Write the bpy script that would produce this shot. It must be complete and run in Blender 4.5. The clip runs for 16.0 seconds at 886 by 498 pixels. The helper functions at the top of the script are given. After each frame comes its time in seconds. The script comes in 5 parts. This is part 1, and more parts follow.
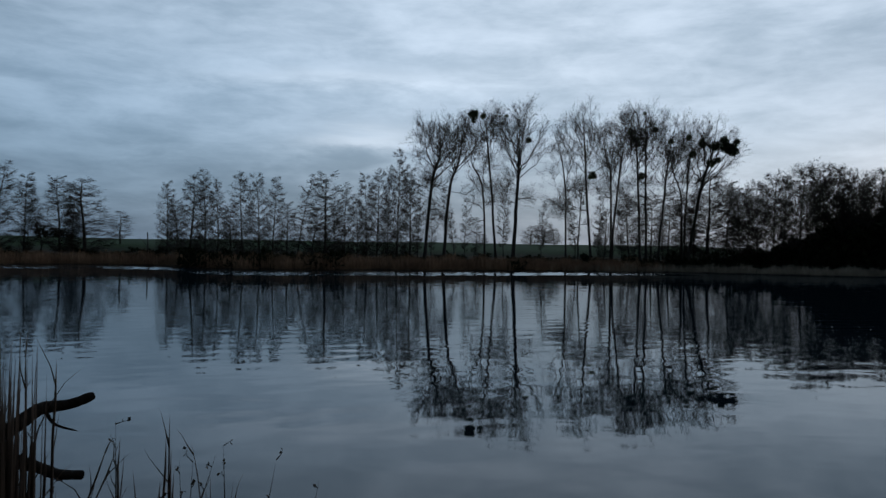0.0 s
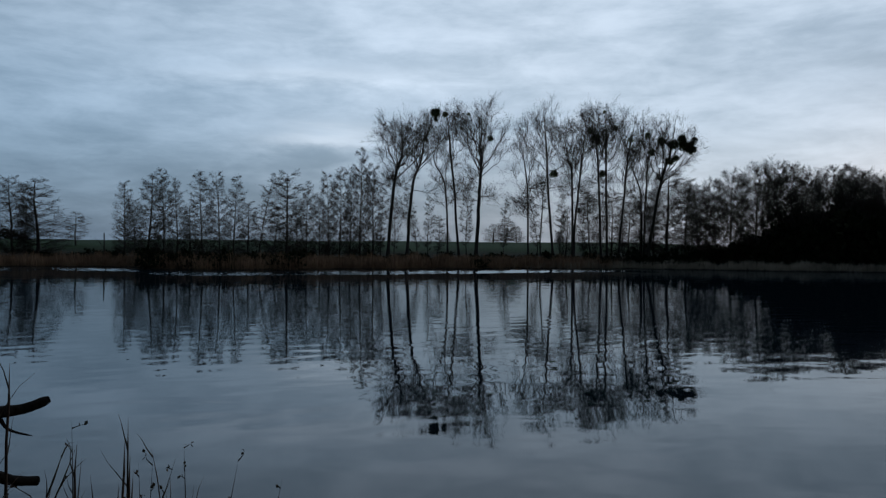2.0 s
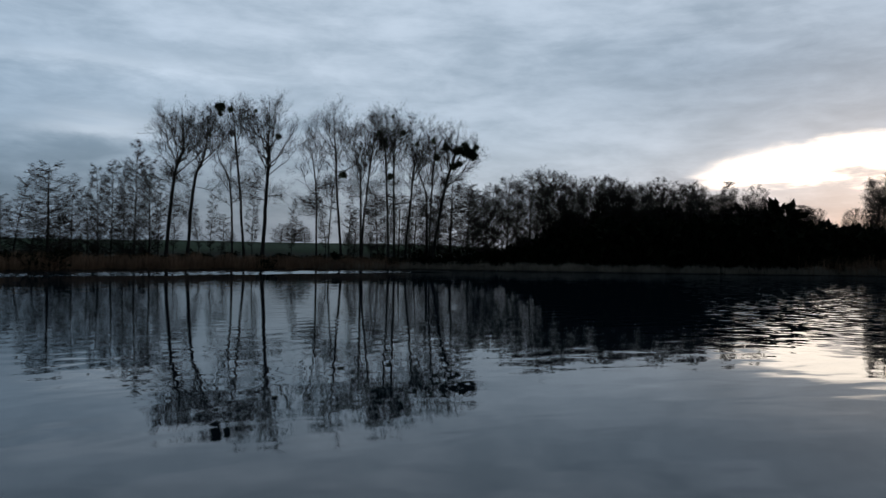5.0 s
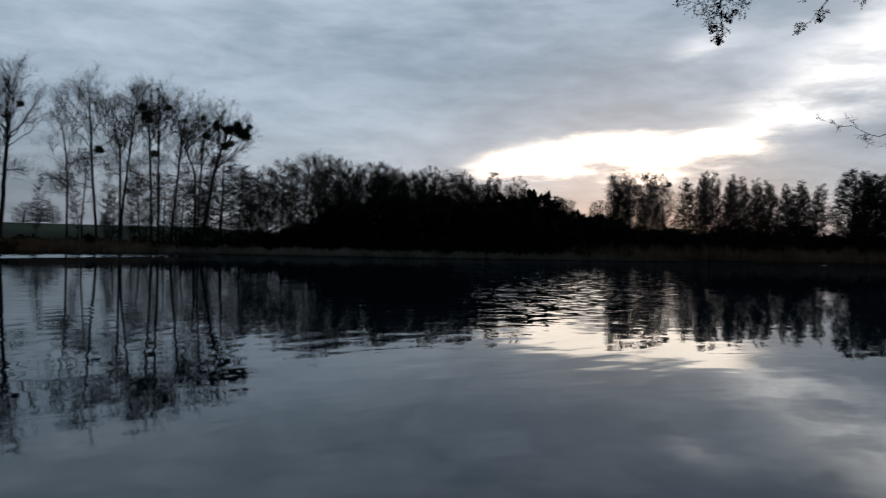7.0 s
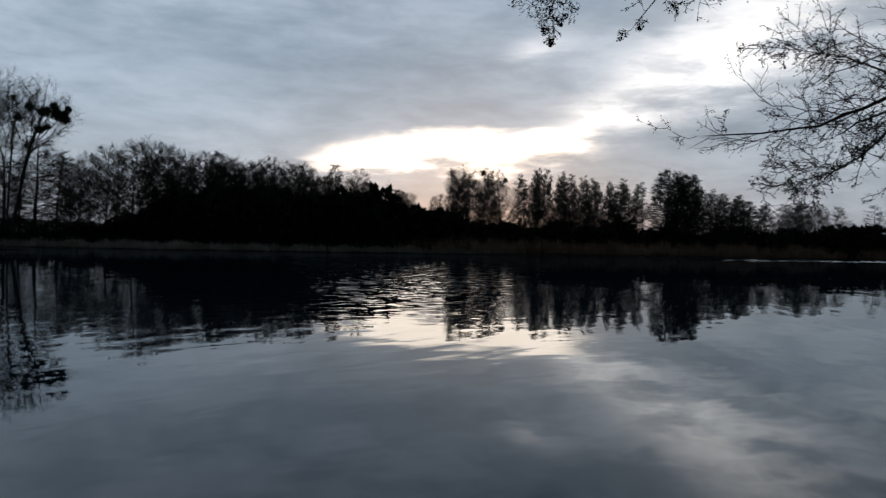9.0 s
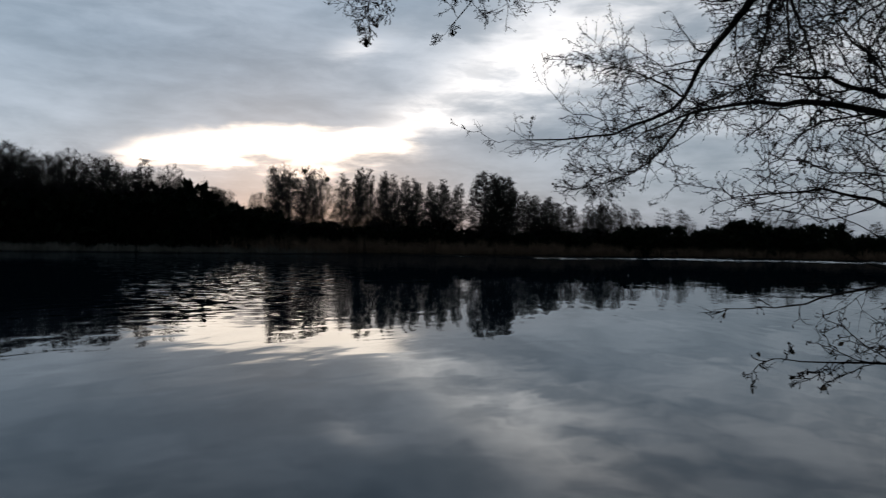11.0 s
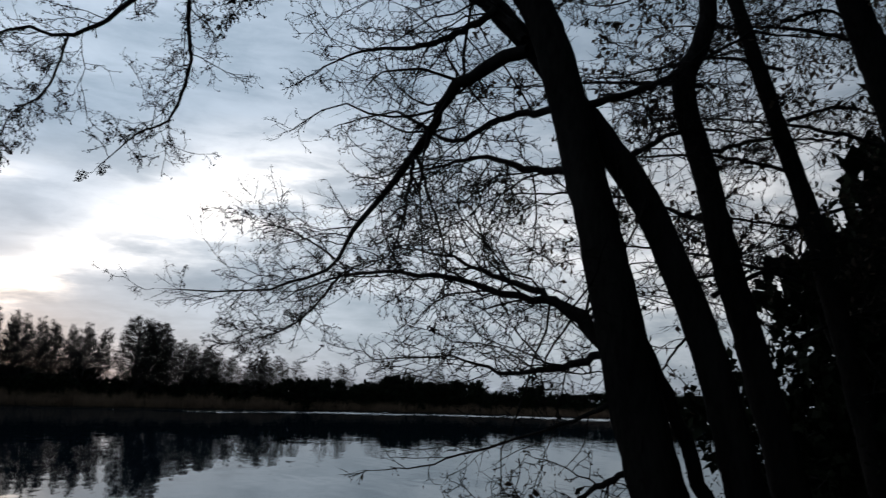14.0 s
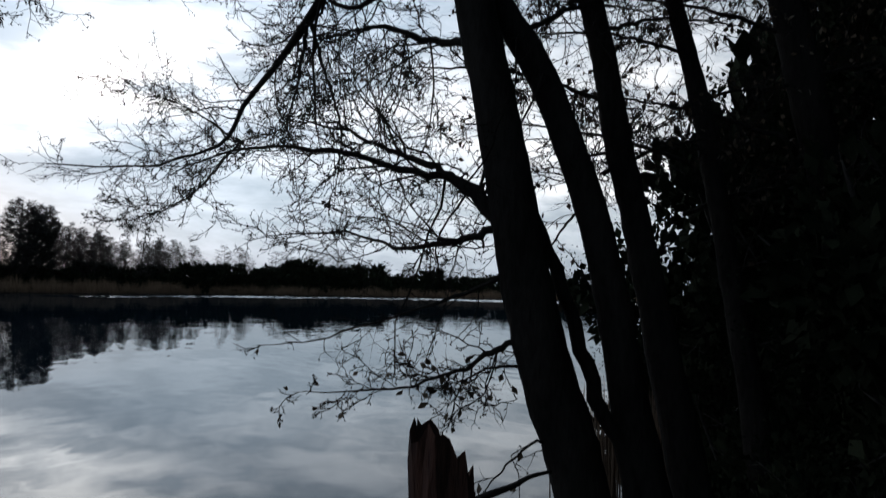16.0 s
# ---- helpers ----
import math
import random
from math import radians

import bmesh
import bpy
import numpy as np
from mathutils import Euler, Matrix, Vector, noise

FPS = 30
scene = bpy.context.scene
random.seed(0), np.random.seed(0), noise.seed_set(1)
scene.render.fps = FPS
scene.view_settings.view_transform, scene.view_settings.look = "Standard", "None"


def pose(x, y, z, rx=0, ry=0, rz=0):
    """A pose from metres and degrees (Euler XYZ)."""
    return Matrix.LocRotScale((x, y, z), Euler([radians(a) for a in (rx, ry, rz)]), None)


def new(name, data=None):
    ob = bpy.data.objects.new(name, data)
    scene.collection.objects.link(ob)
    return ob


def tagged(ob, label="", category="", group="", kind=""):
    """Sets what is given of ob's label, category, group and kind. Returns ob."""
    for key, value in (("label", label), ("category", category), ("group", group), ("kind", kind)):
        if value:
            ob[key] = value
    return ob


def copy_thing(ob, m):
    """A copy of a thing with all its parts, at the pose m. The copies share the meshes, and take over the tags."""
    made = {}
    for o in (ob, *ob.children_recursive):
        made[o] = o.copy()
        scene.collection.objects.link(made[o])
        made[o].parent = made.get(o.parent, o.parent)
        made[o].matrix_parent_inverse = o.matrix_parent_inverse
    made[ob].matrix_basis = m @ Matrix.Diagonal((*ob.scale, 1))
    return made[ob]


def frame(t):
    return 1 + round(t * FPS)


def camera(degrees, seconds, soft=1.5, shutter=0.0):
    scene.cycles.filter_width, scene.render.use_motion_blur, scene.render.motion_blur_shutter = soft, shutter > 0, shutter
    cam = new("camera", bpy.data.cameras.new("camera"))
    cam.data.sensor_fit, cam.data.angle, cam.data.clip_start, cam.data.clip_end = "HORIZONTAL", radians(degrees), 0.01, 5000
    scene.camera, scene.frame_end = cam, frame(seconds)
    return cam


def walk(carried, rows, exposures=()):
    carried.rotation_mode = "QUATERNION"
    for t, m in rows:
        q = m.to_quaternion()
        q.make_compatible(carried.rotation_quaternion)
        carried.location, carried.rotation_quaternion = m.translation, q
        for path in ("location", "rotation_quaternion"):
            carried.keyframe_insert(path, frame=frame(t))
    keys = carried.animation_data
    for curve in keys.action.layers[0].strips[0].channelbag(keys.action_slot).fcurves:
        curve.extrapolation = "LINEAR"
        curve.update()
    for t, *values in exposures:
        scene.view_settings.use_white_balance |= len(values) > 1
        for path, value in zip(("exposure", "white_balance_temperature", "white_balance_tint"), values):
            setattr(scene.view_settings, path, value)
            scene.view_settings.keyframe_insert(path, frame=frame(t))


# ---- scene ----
EYE = 2.4  # the eye's height over the water
# seconds; metres right, ahead and up from the standing place; degrees of turn, tilt and roll
PATH = [
    (0, 0.014, 0.306, 0.001, 0.00, 0.39, -0.77),
    (0.5, 0.014, 0.300, 0.000, -2.19, 0.44, -0.82),
    (1, 0.015, 0.296, 0.000, -3.24, 0.34, -0.70),
    (1.5, 0.016, 0.297, 0.001, -3.01, 0.24, -0.51),
    (2, 0.019, 0.297, 0.000, -2.80, 0.30, -0.29),
    (2.5, 0.020, 0.294, -0.002, -2.82, 0.36, -0.27),
    (3, 0.018, 0.286, -0.001, -4.14, 0.51, -0.37),
    (3.5, 0.049, 0.279, -0.001, -9.49, 0.62, -0.32),
    (4, 0.072, 0.268, -0.002, -13.32, 0.70, -0.30),
    (6.5, 0.173, 0.181, -0.017, -30.19, -0.24, -1.20),
    (7, 0.163, 0.195, -0.019, -35.72, -0.40, -1.16),
    (7.5, 0.159, 0.220, -0.027, -39.12, -0.46, -1.12),
    (8, 0.167, 0.223, -0.031, -41.90, -0.50, -1.18),
    (10.5, 0.188, 0.157, -0.033, -57.42, -0.58, -1.44),
    (11, 0.228, 0.159, -0.029, -61.14, -0.42, -1.27),
    (11.5, 0.251, 0.145, -0.014, -64.99, 0.31, -1.04),
    (12, 0.270, 0.121, 0.006, -66.97, 4.29, -1.08),
    (12.5, 0.273, 0.101, 0.018, -70.13, 6.57, -0.90),
    (13, 0.270, 0.090, 0.035, -75.86, 9.10, -1.40),
    (13.5, 0.277, 0.071, 0.038, -81.38, 10.66, -1.65),
    (14, 0.308, 0.048, 0.030, -86.28, 11.73, -1.80),
    (14.5, 0.335, 0.031, 0.040, -89.82, 11.81, -1.37),
    (15, 0.352, 0.010, 0.029, -93.07, 10.30, -1.28),
    (15.5, 0.359, 0.003, 0.008, -93.89, 6.93, -1.24),
    (16, 0.361, 0.000, -0.027, -93.67, 3.19, -1.35),
]
cam = camera(60.93, 16.0, soft=1.3, shutter=0.4)
walk(cam, [(t, pose(x, y, EYE + z, 90 + p, r, w)) for t, x, y, z, w, p, r in PATH],
     exposures=[(0, 0.22), (2.5, 0.22), (4, 0.08), (6.5, -0.13), (8, -0.2), (11, -0.2), (12.5, -0.15), (13.5, 0.0), (14.5, 0.36), (15.3, 0.60), (16, 0.74)])

# ---- sky and light ----
SUN_AZ, SUN_EL = 50.0, 3.0  # degrees: clockwise from +y, and over the horizon


class Nodes:
    """Short ways to add nodes to a tree."""

    def __init__(self, tree):
        self.tree = tree
        tree.nodes.clear()

    def add(self, kind, ins=(), **props):
        n = self.tree.nodes.new(kind)
        for k, v in props.items():
            setattr(n, k, v)
        for k, v in (ins.items() if isinstance(ins, dict) else enumerate(ins)):
            if v is None:
                continue
            if isinstance(v, bpy.types.NodeSocket):
                self.tree.links.new(v, n.inputs[k])
            else:
                n.inputs[k].default_value = v
        return n

    def math(self, op, *ins):
        return self.add("ShaderNodeMath", ins, operation=op).outputs[0]

    def vmath(self, op, *ins):
        return self.add("ShaderNodeVectorMath", ins, operation=op).outputs[0]

    def mix(self, fac, a, b):
        return self.add("ShaderNodeMix", {0: fac, 6: a, 7: b}, data_type="RGBA").outputs[2]

    def noise(self, vec, scale, detail=4, rough=0.55, out=0, **kw):
        return self.add("ShaderNodeTexNoise", {"Vector": vec, "Scale": scale, "Detail": detail, "Roughness": rough, **kw}).outputs[out]

    def ramp(self, fac, *stops):
        n = self.add("ShaderNodeValToRGB", [fac])
        e = n.color_ramp.elements
        while len(e) < len(stops):
            e.new(0.5)
        for q, (p, c) in zip(e, stops):
            q.position = p
            q.color = (c, c, c, 1) if isinstance(c, (int, float)) else (*c, 1)
        return n.outputs[0]

    def smooth(self, v, a, b, lo=0.0, hi=1.0):
        return self.add("ShaderNodeMapRange", [v, a, b, lo, hi], interpolation_type="SMOOTHSTEP").outputs[0]


def make_sky():
    world = bpy.data.worlds.new("dusk_sky")
    scene.world = world
    world.use_nodes = True
    n = Nodes(world.node_tree)
    d = n.add("ShaderNodeTexCoord").outputs["Generated"]
    xyz = n.add("ShaderNodeSeparateXYZ", [d])
    x, y, z = xyz.outputs
    deg = 180 / math.pi
    az = n.math("MULTIPLY", n.math("ARCTAN2", x, y), deg)
    el = n.math("MULTIPLY", n.math("ARCSINE", z), deg)
    # cloud: soft banks along the horizon, and puffs on a flat layer seen in perspective
    zz = n.math("ADD", n.math("MAXIMUM", z, 0.0), 0.16)
    flat = n.add("ShaderNodeCombineXYZ", [n.math("DIVIDE", x, zz), n.math("DIVIDE", y, zz), 0.0]).outputs[0]
    flat = n.add("ShaderNodeMapping", [flat, (0, 0, 0), (0, 0, radians(20)), (0.8, 1.0, 1.0)]).outputs[0]
    tall = n.add("ShaderNodeMapping", [d, (0.3, 0, 0), (0, 0, 0), (1.0, 1.0, 3.4)]).outputs[0]
    thin = n.add("ShaderNodeMapping", [d, (0.7, 0.2, 0), (0, 0, 0), (1.0, 1.0, 9.0)]).outputs[0]
    bank = n.noise(tall, 2.6, 4, 0.5, Distortion=0.3)
    puff = n.noise(tall, 10.0, 6, 0.6, Distortion=0.25)
    small = n.noise(flat, 2.4, 5, 0.5, Distortion=0.2)
    layer = n.noise(thin, 3.2, 5, 0.55, Distortion=0.35)
    cloud = n.math("MULTIPLY_ADD", bank, 0.24, n.math("MULTIPLY_ADD", puff, 0.38, n.math("MULTIPLY_ADD", small, 0.20, n.math("MULTIPLY", layer, 0.18))))
    # how far the direction lies from the sunset
    da = n.math("MULTIPLY", n.math("SUBTRACT", az, SUN_AZ - 22.0), 1 / deg)
    west = n.math("POWER", n.math("MULTIPLY_ADD", n.math("COSINE", da), 0.5, 0.5), 1.7)
    lift = n.smooth(el, 1.0, 13.0)
    low = n.smooth(az, 4.0, 44.0, 0.44, 0.95)
    west = n.math("MULTIPLY", west, n.math("MULTIPLY_ADD", lift, n.math("SUBTRACT", 1.12, low), low))
    dark = n.mix(west, (0.020, 0.040, 0.062, 1), (0.270, 0.382, 0.492, 1))
    light = n.mix(west, (0.060, 0.098, 0.135, 1), (0.470, 0.605, 0.738, 1))
    col = n.mix(n.smooth(cloud, 0.36, 0.64), dark, light)
    blue = n.math("MULTIPLY", n.smooth(az, -32.0, 12.0, 1.0, 0.0), n.smooth(el, 3.0, 20.0, 1.0, 0.4))
    col = n.vmath("MULTIPLY", col, n.mix(blue, (1.07, 1.0, 0.995, 1), (0.80, 0.90, 1.01, 1)))
    sky = n.add("ShaderNodeTexSky", sky_type="NISHITA", sun_disc=False, sun_elevation=radians(SUN_EL),
                sun_rotation=radians(SUN_AZ)).outputs[0]
    wa = n.math("ADD", az, n.math("MULTIPLY_ADD", bank, 8.0, -4.0))
    we = n.math("ADD", el, n.math("MULTIPLY_ADD", layer, 3.2, n.math("MULTIPLY_ADD", puff, 2.0, -2.6)))

    def patches(rows):
        """Soft patches of cloud light: azimuth, elevation, half widths along and across, degrees of slope, strength."""
        total = None
        for a, e, sa, se, tilt, power in rows:
            u, v = n.math("SUBTRACT", wa, float(a)), n.math("SUBTRACT", we, float(e))
            c, s = math.cos(radians(tilt)), math.sin(radians(tilt))
            p = n.math("MULTIPLY_ADD", u, c / sa, n.math("MULTIPLY", v, s / sa))
            q = n.math("MULTIPLY_ADD", v, c / se, n.math("MULTIPLY", u, -s / se))
            r = n.math("ADD", n.math("MULTIPLY", p, p), n.math("MULTIPLY", q, q))
            g = n.math("MULTIPLY", n.math("EXPONENT", n.math("MULTIPLY", r, -1.0)), power)
            total = g if total is None else n.math("ADD", total, g)
        return total

    # darker cloud masses above and beside the gap
    shade = patches(((40, 13.0, 13, 3.2, -4, 0.20), (56, 18.5, 11, 2.4, 10, 0.16), (68, 8.4, 9.0, 1.3, 7, 0.20), (38, 5.6, 3.5, 0.6, 3, 0.25), (84, 15.0, 10, 3.0, 4, 0.12)))
    dim = n.add("ShaderNodeVectorMath", {0: (1.30, 1.0, 0.78), "Scale": shade}, operation="SCALE").outputs[0]
    col = n.vmath("MULTIPLY", col, n.vmath("SUBTRACT", (1.0, 1.0, 1.0), dim))
    # the bright gap in the clouds over the far wood
    gap = patches(((47.5, 6.9, 9.0, 1.45, 3, 1.0), (54.5, 7.7, 4.0, 0.9, 8, 0.6), (42, 6.2, 5.0, 0.7, 6, 0.4)))
    gap = n.math("ADD", gap, n.math("MULTIPLY_ADD", layer, 0.9, -0.45))
    gap = n.math("MULTIPLY", n.smooth(gap, 0.22, 0.85), 1.0)
    glow = patches(((45, 5.4, 9, 1.6, 2, 0.28),))
    # the pale streak that rises from it, broken into puffs
    streak = patches(((60, 10.3, 6.5, 1.3, 26, 0.75), (66.5, 12.8, 7.5, 2.4, 20, 0.95), (71, 16.2, 9.0, 3.4, 10, 0.62), (54.5, 14.4, 2.6, 0.9, 20, 0.42), (88, 12, 17, 5, 0, 0.30), (108, 13, 18, 9, 0, 0.45)))
    streak = n.math("MULTIPLY", streak, n.smooth(n.math("MULTIPLY_ADD", puff, 0.6, n.math("MULTIPLY", layer, 0.4)), 0.36, 0.62, 0.42, 1.15))
    pale = patches(((-6, 8.6, 4.0, 0.8, 4, 0.22), (-6, 12.8, 9, 0.8, 2, 0.12), (24, 6.5, 12, 2.0, 0, 0.08), (8, 17, 18, 5, 0, 0.05)))
    for rgb, amount in (((2.10, 1.66, 1.25, 1), gap), ((0.50, 0.38, 0.30, 1), glow), ((0.82, 0.72, 0.63, 1), streak), ((0.92, 0.92, 0.94, 1), pale)):
        col = n.vmath("ADD", col, n.add("ShaderNodeVectorMath", {0: rgb[:3], "Scale": amount}, operation="SCALE").outputs[0])
    total = n.vmath("ADD", col, n.add("ShaderNodeVectorMath", {0: sky, "Scale": 0.012}, operation="SCALE").outputs[0])
    bg = n.add("ShaderNodeBackground", [total, 1.0]).outputs[0]
    n.add("ShaderNodeOutputWorld", [bg])


make_sky()
scene.view_settings.exposure = 0.0

# ---- materials ----
def material(name, build):
    m = bpy.data.materials.new(name)
    m.use_nodes = True
    n = Nodes(m.node_tree)
    surf = build(n)
    n.add("ShaderNodeOutputMaterial", [surf])
    return m


def organic(name, a, b, scale, rough=0.85, bump=0.4, stretch=(1, 1, 1), depth=0.01, spec=0.2, per=0.35):
    """Two tones mixed by noise at two scales, varied from object to object, with relief."""

    def build(n):
        p = n.add("ShaderNodeTexCoord").outputs["Object"]
        p = n.add("ShaderNodeMapping", [p, (0, 0, 0), (0, 0, 0), stretch]).outputs[0]
        fine = n.noise(p, scale, 5, 0.6)
        wide = n.noise(p, scale * 0.13, 3, 0.5)
        f = n.math("MULTIPLY_ADD", wide, 0.6, n.math("MULTIPLY", fine, 0.5))
        col = n.mix(n.smooth(f, 0.35, 0.75), (*a, 1), (*b, 1))
        rnd = n.add("ShaderNodeObjectInfo").outputs["Random"]
        isl = n.add("ShaderNodeNewGeometry").outputs["Random Per Island"]
        val = n.math("MULTIPLY_ADD", n.math("ADD", rnd, isl), per, 1.0 - per)
        col = n.add("ShaderNodeVectorMath", {0: col, "Scale": val}, operation="SCALE").outputs[0]
        nor = n.add("ShaderNodeBump", {"Strength": bump, "Distance": depth, "Height": fine}).outputs[0]
        return n.add("ShaderNodeBsdfPrincipled", {"Base Color": col, "Roughness": rough, "Normal": nor, "Specular IOR Level": spec}).outputs[0]

    return material(name, build)


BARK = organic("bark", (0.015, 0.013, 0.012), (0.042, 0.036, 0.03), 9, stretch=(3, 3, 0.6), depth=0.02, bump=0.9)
# bark of the near trees, with their backlit darkness put into the colour
NEAR_BARK = organic("silhouette_bark", (0.006, 0.005, 0.0045), (0.022, 0.018, 0.015), 14, stretch=(2.2, 2.2, 0.7), depth=0.02, bump=1.0, spec=0.03)
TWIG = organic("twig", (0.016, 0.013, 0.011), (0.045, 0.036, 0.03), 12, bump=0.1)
# darker copy of the twig colour, shaded for the near silhouettes
NEAR_TWIG = organic("silhouette_twig", (0.007, 0.006, 0.005), (0.02, 0.016, 0.013), 12, bump=0.1, spec=0.03)
DRY = organic("dry_reed", (0.15, 0.085, 0.052), (0.36, 0.22, 0.135), 3, bump=0.1)
OLD_REED = organic("old_reed", (0.03, 0.019, 0.013), (0.13, 0.08, 0.052), 3, bump=0.1)
STRAW = organic("pale_straw", (0.18, 0.145, 0.11), (0.42, 0.34, 0.26), 3, bump=0.1)
LEAF = organic("evergreen_leaf", (0.02, 0.03, 0.012), (0.05, 0.06, 0.025), 4, bump=0.1)
# leaves of thicket and undergrowth, their deep shade put into the colour
SHADELEAF = organic("shaded_leaf", (0.006, 0.008, 0.004), (0.02, 0.022, 0.012), 4, bump=0.1, spec=0.03)
DEADLEAF = organic("withered_leaf", (0.03, 0.02, 0.012), (0.07, 0.045, 0.025), 4, bump=0.1)
BUD = organic("spring_bud", (0.06, 0.07, 0.03), (0.12, 0.13, 0.06), 4, bump=0.1)
STONE = organic("field_stone", (0.22, 0.22, 0.21), (0.42, 0.41, 0.39), 6, bump=0.5)
BROKEN = organic("broken_wood", (0.010, 0.005, 0.004), (0.06, 0.022, 0.013), 16, stretch=(3, 3, 0.5), depth=0.02, bump=0.9)


def build_ground(n):
    p = n.add("ShaderNodeTexCoord").outputs["Object"]
    z = n.add("ShaderNodeSeparateXYZ", [p]).outputs[2]
    fine = n.noise(p, 6.0, 6, 0.65)
    wide = n.noise(p, 0.09, 4, 0.55)
    soil = n.mix(fine, (0.006, 0.0045, 0.003, 1), (0.020, 0.014, 0.009, 1))
    grass = n.mix(n.math("MULTIPLY_ADD", wide, 0.7, n.math("MULTIPLY", fine, 0.3)), (0.007, 0.020, 0.005, 1), (0.018, 0.046, 0.011, 1))
    up = n.math("ADD", z, n.math("MULTIPLY_ADD", wide, 0.8, -0.4))
    col = n.mix(n.smooth(up, 1.6, 3.6), soil, grass)
    nor = n.add("ShaderNodeBump", {"Strength": 0.8, "Distance": 0.06, "Height": fine}).outputs[0]
    return n.add("ShaderNodeBsdfPrincipled", {"Base Color": col, "Roughness": 0.95, "Normal": nor, "Specular IOR Level": 0.1}).outputs[0]


GROUND = material("bank_ground", build_ground)


def build_water(n):
    """Nearly still water: long low undulation, fine ripples where the breeze touches it."""
    p = n.add("ShaderNodeTexCoord").outputs["Object"]
    a = n.add("ShaderNodeMapping", [p, (0, 0, 0), (0, 0, radians(-30)), (0.55, 1.0, 1.0)]).outputs[0]
    swell = n.noise(a, 0.40, 2, 0.4, Distortion=0.3)
    rip = n.noise(a, 1.15, 1.5, 0.4, Distortion=0.5)
    patch = n.smooth(n.noise(p, 0.028, 3, 0.5), 0.42, 0.62, 0.55, 1.0)
    breeze = n.math("MULTIPLY", patch, n.add("ShaderNodeAttribute", attribute_name="breeze").outputs["Fac"])
    train = None
    for turn, scale in ((-12, 0.27), (-40, 0.36)):
        v = n.add("ShaderNodeMapping", [p, (0, 0, 0), (0, 0, radians(turn)), (1, 1, 1)]).outputs[0]
        w = n.add("ShaderNodeTexWave", {"Vector": v, "Scale": scale, "Distortion": 3.5, "Detail": 1.0, "Detail Scale": 0.5}, bands_direction="Y").outputs["Fac"]
        train = w if train is None else n.math("ADD", train, w)
    h = n.math("MULTIPLY", n.math("MULTIPLY_ADD", train, 0.06, n.math("MULTIPLY", rip, 0.34)), breeze)
    h = n.math("MULTIPLY_ADD", swell, 0.45, h)
    nor = n.add("ShaderNodeBump", {"Strength": 1.0, "Distance": 0.027, "Height": h}).outputs[0]
    # patches of tiny wavelets far out, too small to be seen singly
    v = n.add("ShaderNodeMapping", [p, (0, 0, 0), (0, 0, radians(48)), (1, 1, 1)]).outputs[0]
    v = n.add("ShaderNodeMapping", [v, (0, 0, 0), (0, 0, 0), (0.6, 1.0, 1.0)]).outputs[0]
    tilt = n.vmath("SUBTRACT", n.noise(v, 2.2, 2, 0.5, out=1), (0.5, 0.5, 0.5))
    tilt = n.vmath("MULTIPLY", tilt, (0.29, 0.29, 0.0))
    tilt = n.add("ShaderNodeVectorMath", {0: tilt, "Scale": n.add("ShaderNodeAttribute", attribute_name="glint").outputs["Fac"]}, operation="SCALE").outputs[0]
    nor = n.vmath("NORMALIZE", n.vmath("ADD", nor, tilt))
    body = n.add("ShaderNodeBsdfDiffuse", {"Color": (0.003, 0.0065, 0.010, 1), "Normal": nor}).outputs[0]
    gloss = n.add("ShaderNodeBsdfGlossy", {"Color": (0.90, 0.96, 1.0, 1), "Roughness": 0.0, "Normal": nor}).outputs[0]
    f = n.add("ShaderNodeFresnel", {"IOR": 1.31, "Normal": nor}).outputs[0]
    f = n.math("MULTIPLY", f, n.math("MULTIPLY_ADD", f, -0.50, 1.08))
    return n.add("ShaderNodeMixShader", [f, body, gloss]).outputs[0]


WATER = material("lake_water", build_water)

# ---- the land and the lake ----
SHORE_AZ = (-75, -34, -23, -20, -18, -12, -6, 0, 6, 12, 18, 28, 38, 44, 47, 50, 57, 64, 70, 80, 90, 98, 110)
SHORE_D = (140, 130, 127, 121, 106, 101, 105, 108, 114, 120, 123, 120, 122, 126, 132, 134, 148, 158, 168, 204, 230, 236, 238)
NEAR_N = (math.sin(radians(25)), math.cos(radians(25)))  # the near shore lies across this way


def far_shore(a):
    """Distance from the camera's spot to the far shore, at an azimuth in degrees."""
    return float(np.interp(a, SHORE_AZ, SHORE_D)) + 0.7 * math.sin(a * 0.9) + 0.4 * math.sin(a * 2.3 + 1)


def near_edge(x, y):
    """Metres from the near shore line, positive over the water. A low hump of land carries the leaning alders."""
    t = x * NEAR_N[1] - y * NEAR_N[0]
    s = x * NEAR_N[0] + y * NEAR_N[1] - 1.0 - 0.25 * math.sin(t * 0.8) - 0.12 * math.sin(t * 2.1 + 2)
    return min(s, math.hypot(x - 5.1, (y + 1.7) * 0.8) - 0.95)


